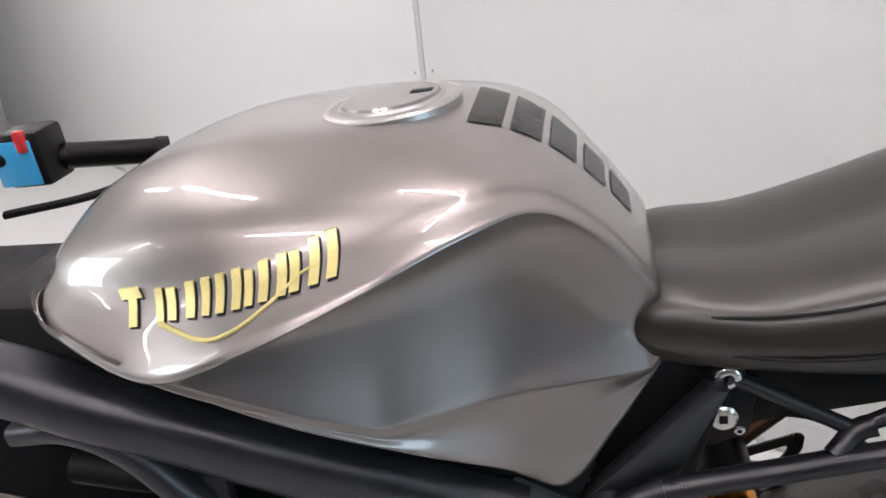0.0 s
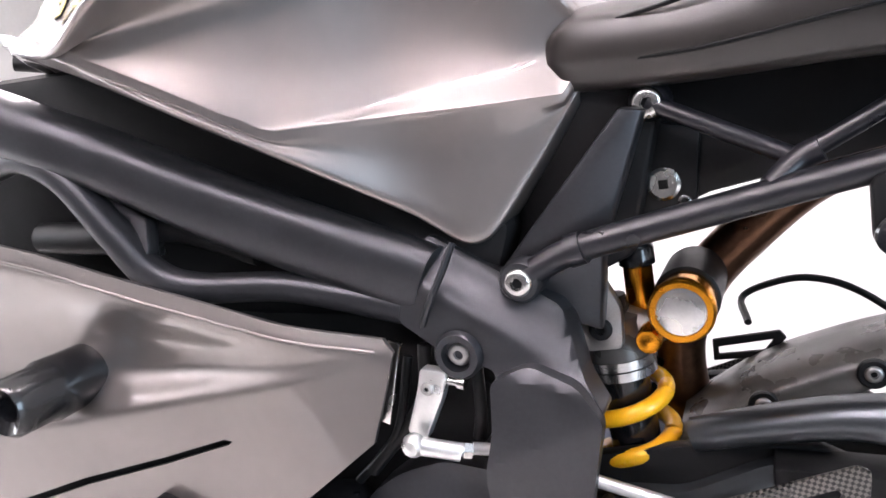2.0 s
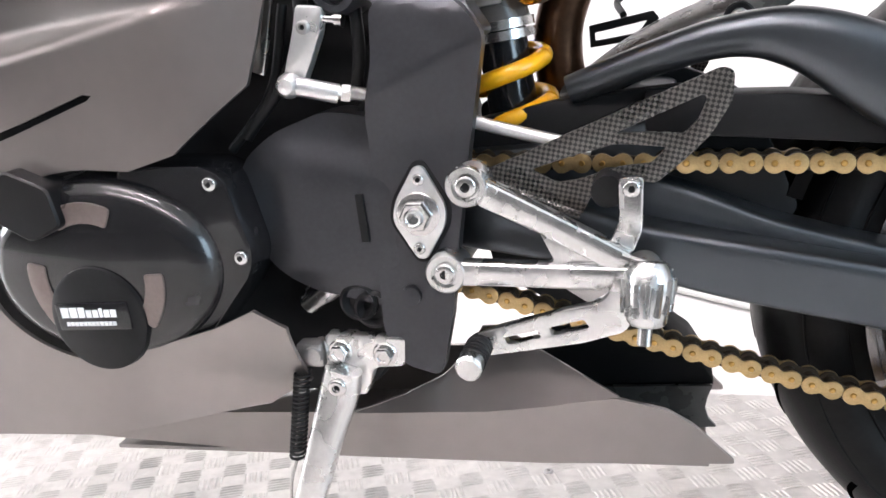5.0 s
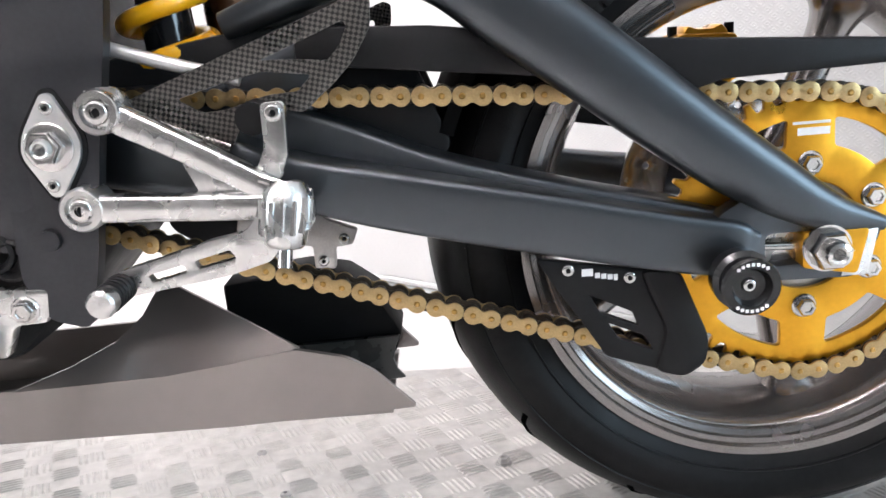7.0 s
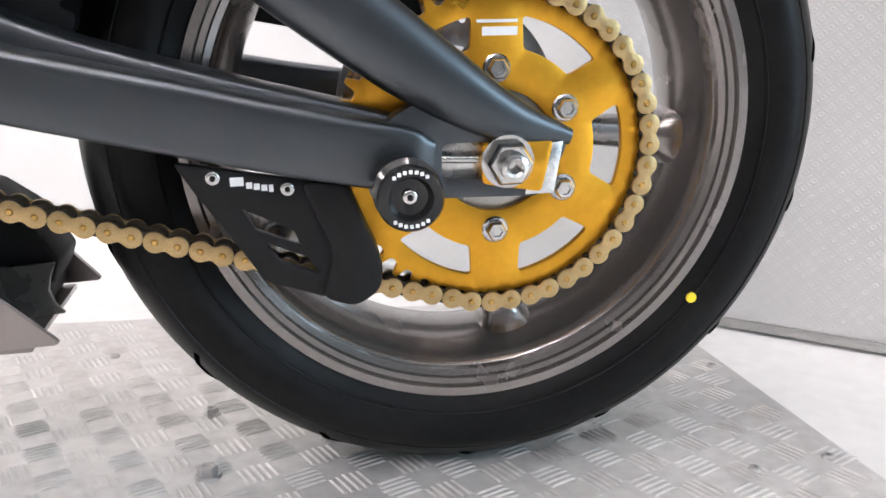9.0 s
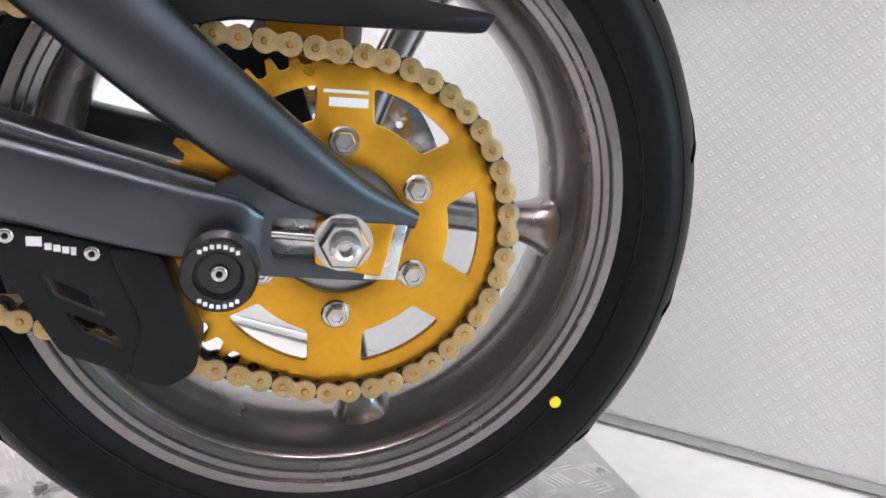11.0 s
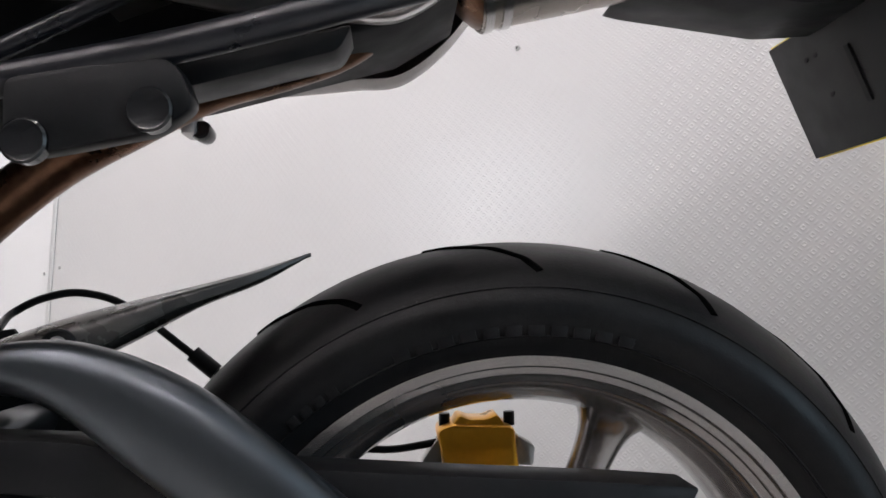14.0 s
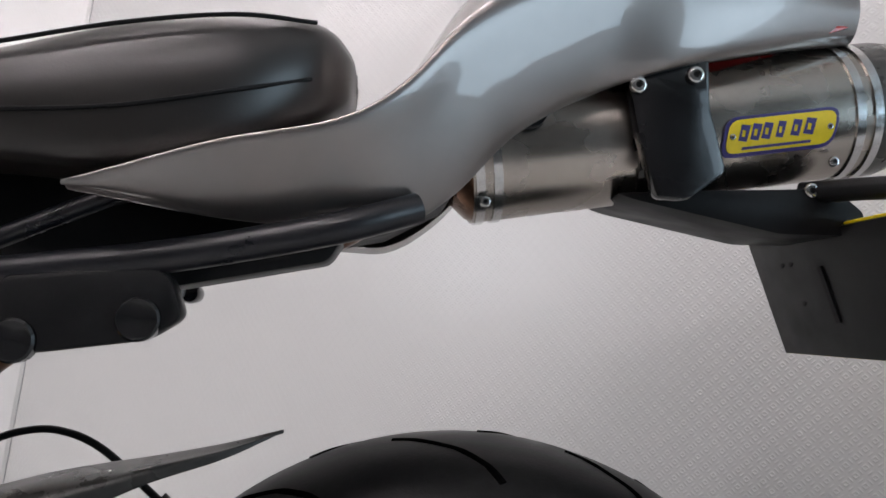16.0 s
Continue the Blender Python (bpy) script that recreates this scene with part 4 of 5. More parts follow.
toe = part("toe_guard", prism(rounded([(-0.228, 0.008), (-0.145, -0.008), (-0.122, -0.010), (-0.128, -0.045), (-0.112, -0.085), (-0.118, -0.100), (-0.174, -0.080), (-0.195, -0.045), (-0.216, -0.013)], 0.004), -0.136, -0.129, 0.0015,
                              [rounded([(-0.186, -0.026), (-0.152, -0.043), (-0.147, -0.056), (-0.178, -0.042)], 0.002), rounded([(-0.172, -0.051), (-0.143, -0.064), (-0.135, -0.078), (-0.163, -0.066)], 0.002)]), BLACK, bike, "black chain toe guard with two slots")
part("fin", prism(rounded([(-0.146, -0.008), (-0.114, -0.010), (-0.100, -0.045), (-0.090, -0.070), (-0.092, -0.092), (-0.110, -0.104), (-0.135, -0.096), (-0.125, -0.06), (-0.138, -0.03)], 0.008), -0.140, -0.095, 0.005), BLACK, toe)
for x, z in ((-0.203, -0.003), (-0.154, -0.013)):
    bolt(x, -0.136, z, 0.0052, toe, STEEL)
for k, (dx, w, h) in enumerate(((0, 0.009, 0.006), (0.0105, 0.004, 0.0042), (0.0155, 0.004, 0.0042), (0.0205, 0.004, 0.0042), (0.0255, 0.003, 0.005))):
    part("print", box(-0.192 + dx, -0.192 + dx + w, -0.1366, -0.1358, -0.0095 - 0.2 * dx, -0.0095 - 0.2 * dx + h, 0), WHITE, toe, "white printed bar")


def side_fairing():
    top = lambda x: float(np.interp(x, [-1.3, -1.0, -0.897, -0.645], [0.50, 0.424, 0.392, 0.321]))
    o = [(-1.3, 0.50), (-1.0, 0.424), (-0.897, 0.392), (-0.674, 0.326), (-0.666, 0.315), (-0.690, 0.244), (-0.756, 0.198), (-0.80, 0.188)] + [(-0.850 + 1.45 * (a + 0.850), b) for a, b in arc(-0.850, 0.106, 0.0865, 78, 262, 26)] + [(-0.755, 0.050), (-0.715, 0.066), (-0.688, 0.050), (-0.690, -0.012), (-0.74, -0.040), (-0.9, -0.052), (-1.3, -0.075)]
    slot = [(-1.12, 0.172), (-1.10, 0.1705), (-0.822, 0.2465), (-0.817, 0.250), (-0.825, 0.2515), (-1.10, 0.1785)]

    def bend(x, z):
        d = z - (top(x) - 0.014)
        y = 0.225 * (d + math.sqrt(d * d + 0.005 ** 2))
        lo, hi = 0.262 + 0.16 * (x + 1.0), top(x) - 0.016
        if lo < z < hi:
            v = (z - lo) / (hi - lo)
            y += 0.030 * smooth(-0.68, -0.95, x) * smooth(0, 0.30, v) * (1 - 0.75 * smooth(0.45, 1.0, v))
        y += 0.05 * smooth(0.06, -0.06, z) * smooth(-0.9, -0.7, x) + 0.03 * smooth(-0.76, -0.645, x) * smooth(0.1, 0.3, z)
        return y

    # cut along its top edge, so that the fold under the edge runs clean
    bm = panel([(x, z - top(x)) for x, z in o], -0.204, -0.200, lambda x, z: bend(x, z + top(x)), [[(x, z - top(x)) for x, z in slot]], 0.0045)
    for v in bm.verts:
        v.co.z += top(v.co.x)
    f = part("side_fairing", bm, PAINT, bike, "grey metallic side fairing with a scoop and slot", sharp=35)
    # thin bead added on the fold to draw the crease's bright highlight line
    part("crease_highlight_bead", hose([(x, -0.2043 + bend(x, top(x) - 0.0135), top(x) - 0.0135) for x in np.linspace(-1.28, -0.680, 30)], 0.0017, 90, 8), PAINT, f)
    part("slot_back", prism([(-1.14, 0.158), (-0.81, 0.24), (-0.81, 0.258), (-1.14, 0.184)], -0.192, -0.188, 0), DARK, f)
    part("edge_liner", prism([(-0.676, 0.322), (-0.666, 0.317), (-0.688, 0.248), (-0.698, 0.252)], -0.162, -0.156, 0.001), STEEL, f, "foil edge strip")
    sl = part("crash_bobbin", lathe([(0.10, 0.028), (0.20, 0.029), (0.222, 0.0295), (0.226, 0.027), (0.262, 0.0265), (0.268, 0.022), (0.262, 0.012), (0.24, 0.011), (0.24, 0)], (-1.0, 0, 0.302), n=36), GLOSS, bike, "black crash bobbin")
    bolt(-1.0, -0.24, 0.302, 0.009, sl, STEEL)


side_fairing()


def belly_pan():
    b = tagged(new("belly_pan"), "grey metallic belly pan with an outlet")
    b.parent = bike
    o = rounded([(-1.05, -0.10), (-0.689, -0.093), (-0.559, -0.090), (-0.440, -0.074), (-0.395, -0.086), (-0.372, -0.102), (-0.336, -0.143), (-0.51, -0.149), (-0.77, -0.148), (-1.05, -0.128)], 0.006)
    for s, name in ((1, "side_panel"), (-1, "side_panel")):
        bm = panel(o, -0.083, -0.078, lambda x, z: 0.12 * (-0.075 - z), (), 0.02)
        if s < 0:
            bmesh.ops.scale(bm, verts=bm.verts, vec=(1, -1, 1))
        part(name, bm, PAINT, b)
    base = lambda x: float(np.interp(x, [-0.70, -0.56, -0.436], [-0.094, -0.090, -0.073]))
    face = [(-0.70, -0.094), (-0.645, -0.077), (-0.605, -0.060), (-0.580, -0.040), (-0.566, -0.018), (-0.548, -0.018), (-0.436, -0.073), (-0.50, -0.083), (-0.56, -0.090)]
    bm = panel(face, 0.0, 0.003, lambda x, z: -0.082 + 0.55 * (z - base(x)), (), 0.012)
    part("upper_face", bm, PAINT, b)
    part("bottom", box(-1.0, -0.36, -0.070, 0.070, -0.150, -0.145, 0.001), PAINT, b)
    part("outlet_duct", prism([(-0.50, -0.062), (-0.45, -0.078), (-0.362, -0.103), (-0.366, -0.14), (-0.50, -0.14)], 0.004, 0.07, 0.003), DARK, b, "sooty dark outlet duct")
    part("duct_lip", prism([(-0.46, -0.100), (-0.352, -0.098), (-0.357, -0.110), (-0.360, -0.122), (-0.357, -0.134), (-0.350, -0.143), (-0.40, -0.146), (-0.46, -0.14)], -0.010, -0.004, 0.001), HUG, b)


belly_pan()


# ---- engine ----
def engine():
    e = tagged(new("engine"), "black engine with dark protective covers")
    e.parent = bike
    part("crankcase", prism(rounded([(-1.15, 0.36), (-0.68, 0.33), (-0.60, 0.26), (-0.56, 0.12), (-0.585, 0.03), (-0.66, -0.05), (-1.15, -0.06)], 0.02), -0.12, 0.12, 0.01), DARK, e)
    part("airbox", prism(rounded([(-1.12, 0.592), (-0.98, 0.585), (-0.86, 0.545), (-0.72, 0.468), (-0.57, 0.405), (-0.60, 0.33), (-1.12, 0.33)], 0.02), -0.118, 0.118, 0.015), DARK, e)
    part("radiator_shroud", prism(rounded([(-1.42, 0.56), (-1.06, 0.55), (-0.95, 0.50), (-0.95, 0.33), (-1.42, 0.33)], 0.02), -0.125, 0.125, 0.015), DARK, e)
    sp = part("sprocket_cover", panel(rounded([(-0.736, 0.150), (-0.722, 0.182), (-0.690, 0.203), (-0.645, 0.216), (-0.59, 0.206), (-0.585, 0.056), (-0.615, 0.050), (-0.676, 0.066), (-0.716, 0.096)], 0.012), -0.158, -0.12,
                                      lambda x, z: 0.0 - 0.010 * smooth(0.205, 0.165, z + 0.25 * (x + 0.65)) * smooth(-0.73, -0.68, x) * smooth(0.06, 0.09, z), (), 0.01), FRAME, e, "dark grey sprocket cover", sharp=30)
    part("raised_mark", box(-0.6245, -0.6175, -0.1705, -0.166, 0.11, 0.15, 0.001), BLACK, sp)
    cx, cz = -0.850, 0.106
    dome = lathe([(0.13, 0.0815), (0.182, 0.0815), (0.198, 0.079), (0.2075, 0.073), (0.2115, 0.064), (0.2125, 0.0)], (cx, 0, cz), n=64)
    for v in dome.verts:
        v.co.x = cx + (v.co.x - cx) * 1.42
    c = part("generator_cover", join(dome, prism(rounded([(-0.82, 0.192), (-0.74, 0.187), (-0.722, 0.176), (-0.708, 0.112), (-0.716, 0.092), (-0.77, 0.035), (-0.82, 0.03)], 0.012), -0.196, -0.14, 0.004)), GLOSS, e, "satin black generator cover", sharp=40)
    part("cover_block", panel(rounded([(-0.945, 0.168), (-0.905, 0.200), (-0.866, 0.182), (-0.862, 0.150), (-0.895, 0.138)], 0.006), -0.222, -0.19, None, (), 0.02, 0.003), BLACK, c)
    hub = part("badge_disc", lathe([(0.21, 0.047), (0.2155, 0.046), (0.217, 0.043), (0.217, 0)], (cx - 0.004, 0, cz - 0.040), n=48), BLACK, c)
    part("label_plate", box(cx - 0.042, cx + 0.030, -0.2195, -0.2165, cz - 0.048, cz - 0.023, 0.002), GLOSS, hub)
    x = cx - 0.036
    for w, h in ((0.007, 0.009), (0.007, 0.009), (0.006, 0.009), (0.005, 0.0065), (0.005, 0.0065), (0.003, 0.008), (0.005, 0.0065), (0.005, 0.0065)):
        part("print", box(x, x + w, -0.2203, -0.2192, cz - 0.036, cz - 0.036 + h, 0), WHITE, hub, "white printed bar")
        x += w + 0.0016
    for k in range(12):
        part("print", box(cx - 0.033 + 0.0042 * k, cx - 0.0300 + 0.0042 * k, -0.2203, -0.2192, cz - 0.0435, cz - 0.0400, 0), WHITE, hub, "small white printed bar")
    for a0, a1 in ((62, 118), (-45, 2), (165, 225)):
        o = [(p[0], p[1]) for p in arc(cx, cz, 0.066, a0, a1, 9)] + [(p[0], p[1]) for p in arc(cx, cz, 0.048, a1, a0, 9)]
        part("window", prism(rounded([(x, z - 0.004) for x, z in o], 0.004, 2), -0.2138, -0.205, 0.0008), TINT, c, "bronze-tinted window")
    for x, z in ((-0.734, 0.172), (-0.719, 0.110)):
        bolt(x, -0.196, z, 0.0062, c, STEEL)
    part("water_pipe", hose([(-0.70, -0.13, 0.045), (-0.67, -0.135, 0.064), (-0.64, -0.12, 0.085)], 0.0115, 10, 16), ALLOY, e, "bright coolant pipe")
    for pts, r in (([(-0.72, -0.15, 0.20), (-0.665, -0.145, 0.26), (-0.655, -0.14, 0.31)], 0.006), ([(-0.735, -0.15, 0.19), (-0.69, -0.15, 0.235), (-0.672, -0.14, 0.30)], 0.004), ([(-0.62, -0.14, 0.23), (-0.61, -0.15, 0.26), (-0.612, -0.14, 0.30)], 0.005),
                   ([(-1.05, -0.14, 0.43), (-0.95, -0.15, 0.425), (-0.88, -0.145, 0.43), (-0.80, -0.135, 0.40)], 0.016), ([(-0.64, -0.13, 0.16), (-0.625, -0.135, 0.20), (-0.60, -0.13, 0.235)], 0.006)):
        part("hose", hose(pts, r, 24, 12), BLACK, e)
    part("spring_clip", box(-0.905, -0.892, -0.16, -0.15, 0.405, 0.418, 0.002), ALLOY, e)


engine()


def clutch_arm():
    c = tagged(new("clutch_arm"), "satin aluminium gearshift arm with ball-ended rod")
    c.parent = bike
    arm = part("arm", prism(rounded([(-0.651, 0.298), (-0.629, 0.294), (-0.635, 0.274), (-0.656, 0.236), (-0.672, 0.243), (-0.657, 0.279)], 0.004), -0.164, -0.152, 0.0015), LEVERWHITE, c)
    bolt(-0.647, -0.164, 0.281, 0.0055, arm, CAST)
    part("clamp_bolt", lathe([(0.0, 0.0035), (0.012, 0.0035), (0.012, 0.0055), (0.018, 0.0055), (0.018, 0)], (-0.634, -0.158, 0.286), (1, 0, -0.2), 12), STEEL, arm)
    part("ball_joint", lathe([(-0.01, 0.0), (-0.0085, 0.006), (-0.004, 0.0092), (0.0, 0.01), (0.004, 0.0092), (0.0085, 0.006), (0.01, 0.0)], (-0.659, -0.180, 0.240), n=20), LEVERWHITE, c)
    part("rod_end", hose([(-0.657, -0.180, 0.240), (-0.625, -0.168, 0.229)], 0.0075, 6, 16), LEVERWHITE, c)
    part("rod", hose([(-0.63, -0.168, 0.231), (-0.60, -0.150, 0.222), (-0.515, -0.138, 0.190), (-0.44, -0.136, 0.166)], 0.0052, 12, 14), LEVERWHITE, c)
    part("lock_nut", hose([(-0.625, -0.163, 0.2293), (-0.619, -0.160, 0.2275)], 0.0072, 4, 6), STEEL, c)


clutch_arm()


def rearset():
    r = tagged(new("footrest_bracket"), "polished alloy footrest bracket with folding peg")
    r.parent = bike
    arms = join(sweep([(-0.528, -0.182, 0.155, 0.0105, 0.008), (-0.47, -0.182, 0.122, 0.0095, 0.008), (-0.418, -0.183, 0.090, 0.010, 0.008)], 14, 16, 5), sweep([(-0.552, -0.183, 0.088, 0.010, 0.008), (-0.48, -0.183, 0.083, 0.0095, 0.008), (-0.415, -0.184, 0.079, 0.0095, 0.008)], 14, 16, 5),
                prism(rounded([(-0.478, 0.118), (-0.425, 0.094), (-0.425, 0.076), (-0.49, 0.086), (-0.468, 0.094)], 0.003), -0.187, -0.178, 0.001))
    part("bracket", arms, ALLOY, r)
    for x, z in ((-0.528, 0.155), (-0.552, 0.088)):
        b = part("boss", lathe([(0.165, 0.016), (0.190, 0.016), (0.192, 0.0145), (0.192, 0.011), (0.188, 0.0105), (0.188, 0)], (x, 0, z), n=32), ALLOY, r)
        bolt(x, -0.188, z, 0.0088, b, STEEL)
    part("knuckle", join(lathe([(0.165, 0.013), (0.215, 0.013), (0.218, 0.011), (0.218, 0)], (-0.405, 0, 0.080), n=24), box(-0.405, -0.388, -0.215, -0.185, 0.066, 0.092, 0.003)), ALLOY, r)
    peg = part("foot_peg", lathe([(-0.012, 0.0), (-0.012, 0.012), (-0.004, 0.0165), (0.012, 0.0165), (0.022, 0.0145), (0.029, 0.0135), (0.032, 0.0105), (0.033, 0.006), (0.033, 0)], (-0.400, -0.222, 0.090), (-0.12, -0.25, -1), 20), ALLOY, r, "knurled folded foot peg")
    for k in range(7):
        a = radians(-80 + 27 * k)
        part("peg_ridge", hose([(-0.400 + 0.0165 * math.sin(a), -0.222 - 0.0165 * math.cos(a), 0.092), (-0.403 + 0.0155 * math.sin(a), -0.228 - 0.0155 * math.cos(a), 0.070)], 0.0022, 4, 6), ALLOY, peg)
    part("pivot_pin", hose([(-0.418, -0.215, 0.105), (-0.385, -0.215, 0.092)], 0.003, 4, 8), STEEL, peg)
    part("end_screw", lathe([(0, 0.005), (0.012, 0.005), (0.012, 0)], (-0.404, -0.230, 0.058), (-0.12, -0.25, -1), 12), STEEL, peg)
    up = part("shift_arm", prism(rounded([(-0.419, 0.152), (-0.401, 0.152), (-0.404, 0.112), (-0.412, 0.095), (-0.430, 0.100), (-0.420, 0.120)], 0.005), -0.180, -0.171, 0.0015), ALLOY, r)
    bolt(-0.410, -0.180, 0.144, 0.0065, up, STEEL)
    part("arm_spacer", lathe([(0.14, 0.012), (0.17, 0.012), (0.17, 0)], (-0.428, 0, 0.140), n=20), BLACK, r)
    lev = part("shift_lever", prism(rounded([(-0.424, 0.085), (-0.404, 0.085), (-0.406, 0.062), (-0.420, 0.044), (-0.45, 0.036), (-0.524, 0.026), (-0.530, 0.044), (-0.460, 0.062), (-0.436, 0.066), (-0.428, 0.074)], 0.004), -0.205, -0.196, 0.0012,
                                    [rounded([(-0.508, 0.041), (-0.482, 0.0465), (-0.480, 0.0405), (-0.506, 0.035)], 0.002, 2), rounded([(-0.474, 0.0485), (-0.448, 0.0545), (-0.444, 0.048), (-0.472, 0.042)], 0.002, 2)]), ALLOY, r, "slotted alloy gear lever")
    rub = part("toe_peg", lathe([(0.198, 0.009), (0.206, 0.0095)] + [(0.206 + 0.0055 * k + d, 0.0105 - 0.0012 * q) for k in range(5) for d, q in ((0, 0), (0.003, 0), (0.004, 1))] + [(0.234, 0.0095)], (-0.528, 0, 0.034), n=20), RUBBER, lev, "ribbed rubber toe peg")
    part("peg_tip", lathe([(0.232, 0.0095), (0.243, 0.0100), (0.2455, 0.008), (0.246, 0)], (-0.528, 0, 0.034), n=20), ALLOY, rub)


rearset()


def heel_guards():
    o = rounded([(-0.523, 0.158), (-0.345, 0.220), (-0.337, 0.216), (-0.339, 0.196), (-0.354, 0.173), (-0.370, 0.158), (-0.394, 0.139), (-0.414, 0.145), (-0.430, 0.143), (-0.442, 0.132), (-0.450, 0.117), (-0.522, 0.148)], 0.005)
    hole = rounded([(-0.421, 0.179), (-0.358, 0.202), (-0.356, 0.198), (-0.362, 0.185), (-0.372, 0.175), (-0.396, 0.178)], 0.003)
    slot = rounded([(-0.485, 0.156), (-0.455, 0.164), (-0.421, 0.171), (-0.385, 0.166), (-0.396, 0.155), (-0.419, 0.154), (-0.451, 0.146), (-0.467, 0.145)], 0.003)
    for y in (-0.150, 0.147):
        g = part("heel_guard", prism(o, y, y + 0.003, 0.0008, [hole, slot]), CARBON, bike, "woven carbon heel guard")
        part("guard_lip", hose([(-0.521, y, 0.149), (-0.486, y, 0.133), (-0.451, y, 0.118)], 0.003, 10, 8), CARBON, g)


heel_guards()


# ---- shock absorber ----
def shock():
    s = tagged(new("rear_shock"), "rear shock with yellow coil spring and amber reservoir")
    s.parent = bike
    ax = (0.07, 0, -1)
    top = (-0.522, -0.048, 0.318)
    part("body", lathe([(0, 0.0), (0, 0.014), (0.014, 0.017), (0.018, 0.024), (0.048, 0.026), (0.052, 0.0265), (0.055, 0.024), (0.055, 0)], top, ax, 28), HUG, s, "dark grey cast shock body")
    part("damper", lathe([(0.06, 0.0215), (0.165, 0.0215), (0.165, 0)], top, ax, 28), GLOSS, s)
    for d in (0.052, 0.061):
        ring = lathe([(d, 0.020), (d, 0.030), (d + 0.0075, 0.030), (d + 0.0075, 0.020)], top, ax, 16)
        part("preload_ring", ring, STEEL, s, "notched steel preload ring")
    helix = []
    q = Vector((0, 0, 1)).rotation_difference(Vector(ax)).to_matrix()
    for k in range(150):
        t = k / 149
        a = 2 * math.pi * 2.6 * t + 1.2
        helix.append(tuple(Vector(top) + q @ Vector((0.0335 * math.cos(a), 0.0335 * math.sin(a), 0.076 + 0.095 * t))))
    part("coil_spring", hose(helix, 0.0074, 150, 14), YELLOW, s, "yellow coil spring")
    part("spring_seat", lathe([(0.168, 0.018), (0.168, 0.038), (0.176, 0.038), (0.190, 0.022), (0.19, 0)], top, ax, 28), BLACK, s)
    clevis = part("clevis", prism(rounded([(-0.545, 0.345), (-0.520, 0.345), (-0.506, 0.315), (-0.508, 0.280), (-0.540, 0.278)], 0.006), -0.078, -0.066, 0.002), CAST, s)
    bolt(-0.524, -0.078, 0.298, 0.0095, clevis, BLACK)
    res = part("reservoir", lathe([(0.03, 0.0235), (0.088, 0.0235), (0.089, 0.0255), (0.098, 0.0255), (0.1005, 0.0235), (0.1005, 0.0195), (0.0985, 0.019)], (-0.456, 0, 0.316), n=40), AMBER, s, "amber anodised gas reservoir")
    part("end_disc", lathe([(0.09, 0.0192), (0.0992, 0.0192), (0.0997, 0.018), (0.0992, 0.0)], (-0.456, 0, 0.316), n=40), ALLOY, res, "spun alloy end disc")
    part("rubber_band", lathe([(-0.01, 0.0), (-0.01, 0.0265), (0.062, 0.0265), (0.064, 0.0235)], (-0.456, 0, 0.316), n=40), RUBBER, res, "black rubber sleeve")
    part("adjuster", lathe([(0.04, 0.0105), (0.078, 0.0105), (0.080, 0.009), (0.0795, 0.004), (0.081, 0.0)], (-0.487, 0, 0.286), n=24), AMBER, s, "amber adjuster knob")
    part("bridge", hose([(-0.518, -0.048, 0.300), (-0.487, -0.045, 0.288), (-0.456, -0.045, 0.300)], 0.013, 10, 14), CAST, s)
    top2 = part("preload_cylinder", lathe([(-0.02, 0.0), (-0.02, 0.0125), (0.03, 0.0125), (0.03, 0)], (-0.498, -0.03, 0.320), (0, 0, -1), 24), AMBER, s)
    part("cap", lathe([(-0.038, 0.0), (-0.038, 0.013), (-0.034, 0.0155), (-0.02, 0.0155), (-0.018, 0.0125)], (-0.498, -0.03, 0.320), (0, 0, -1), 20), GLOSS, top2, "black ribbed cap")


shock()
part("swingarm_crossmember", prism(rounded([(-0.60, 0.165), (-0.47, 0.165), (-0.40, 0.195), (-0.37, 0.19), (-0.40, 0.12), (-0.46, 0.10), (-0.60, 0.10)], 0.012), -0.098, 0.09, 0.008), ARM, bike, "dark grey swingarm crossmember")
link = part("linkage_bracket", prism(rounded([(-0.48, 0.060), (-0.43, 0.058), (-0.405, 0.030), (-0.378, 0.019), (-0.384, 0.005), (-0.400, 0.004), (-0.402, -0.017), (-0.421, -0.015), (-0.421, 0.006), (-0.442, 0.011), (-0.462, 0.000), (-0.49, 0.02)], 0.003), -0.035, -0.025, 0.0015), CAST, bike, "grey linkage bracket with bolts")
bolt(-0.412, -0.035, -0.008, 0.005, link, STEEL), bolt(-0.391, -0.035, 0.012, 0.005, link, STEEL)
part("silencer_box", prism(rounded([(-0.52, -0.035), (-0.44, -0.028), (-0.400, -0.036), (-0.372, -0.058), (-0.350, -0.099), (-0.358, -0.120), (-0.406, -0.128), (-0.52, -0.12)], 0.004), 0.0, 0.06, 0.006), DARK, bike, "sooty dark exhaust box above the belly pan")
part("linkage", prism(rounded([(-0.56, 0.09), (-0.47, 0.09), (-0.44, 0.03), (-0.47, -0.02), (-0.50, 0.0), (-0.55, 0.03)], 0.01), -0.03, 0.03, 0.006), DARK, bike, "black suspension linkage")


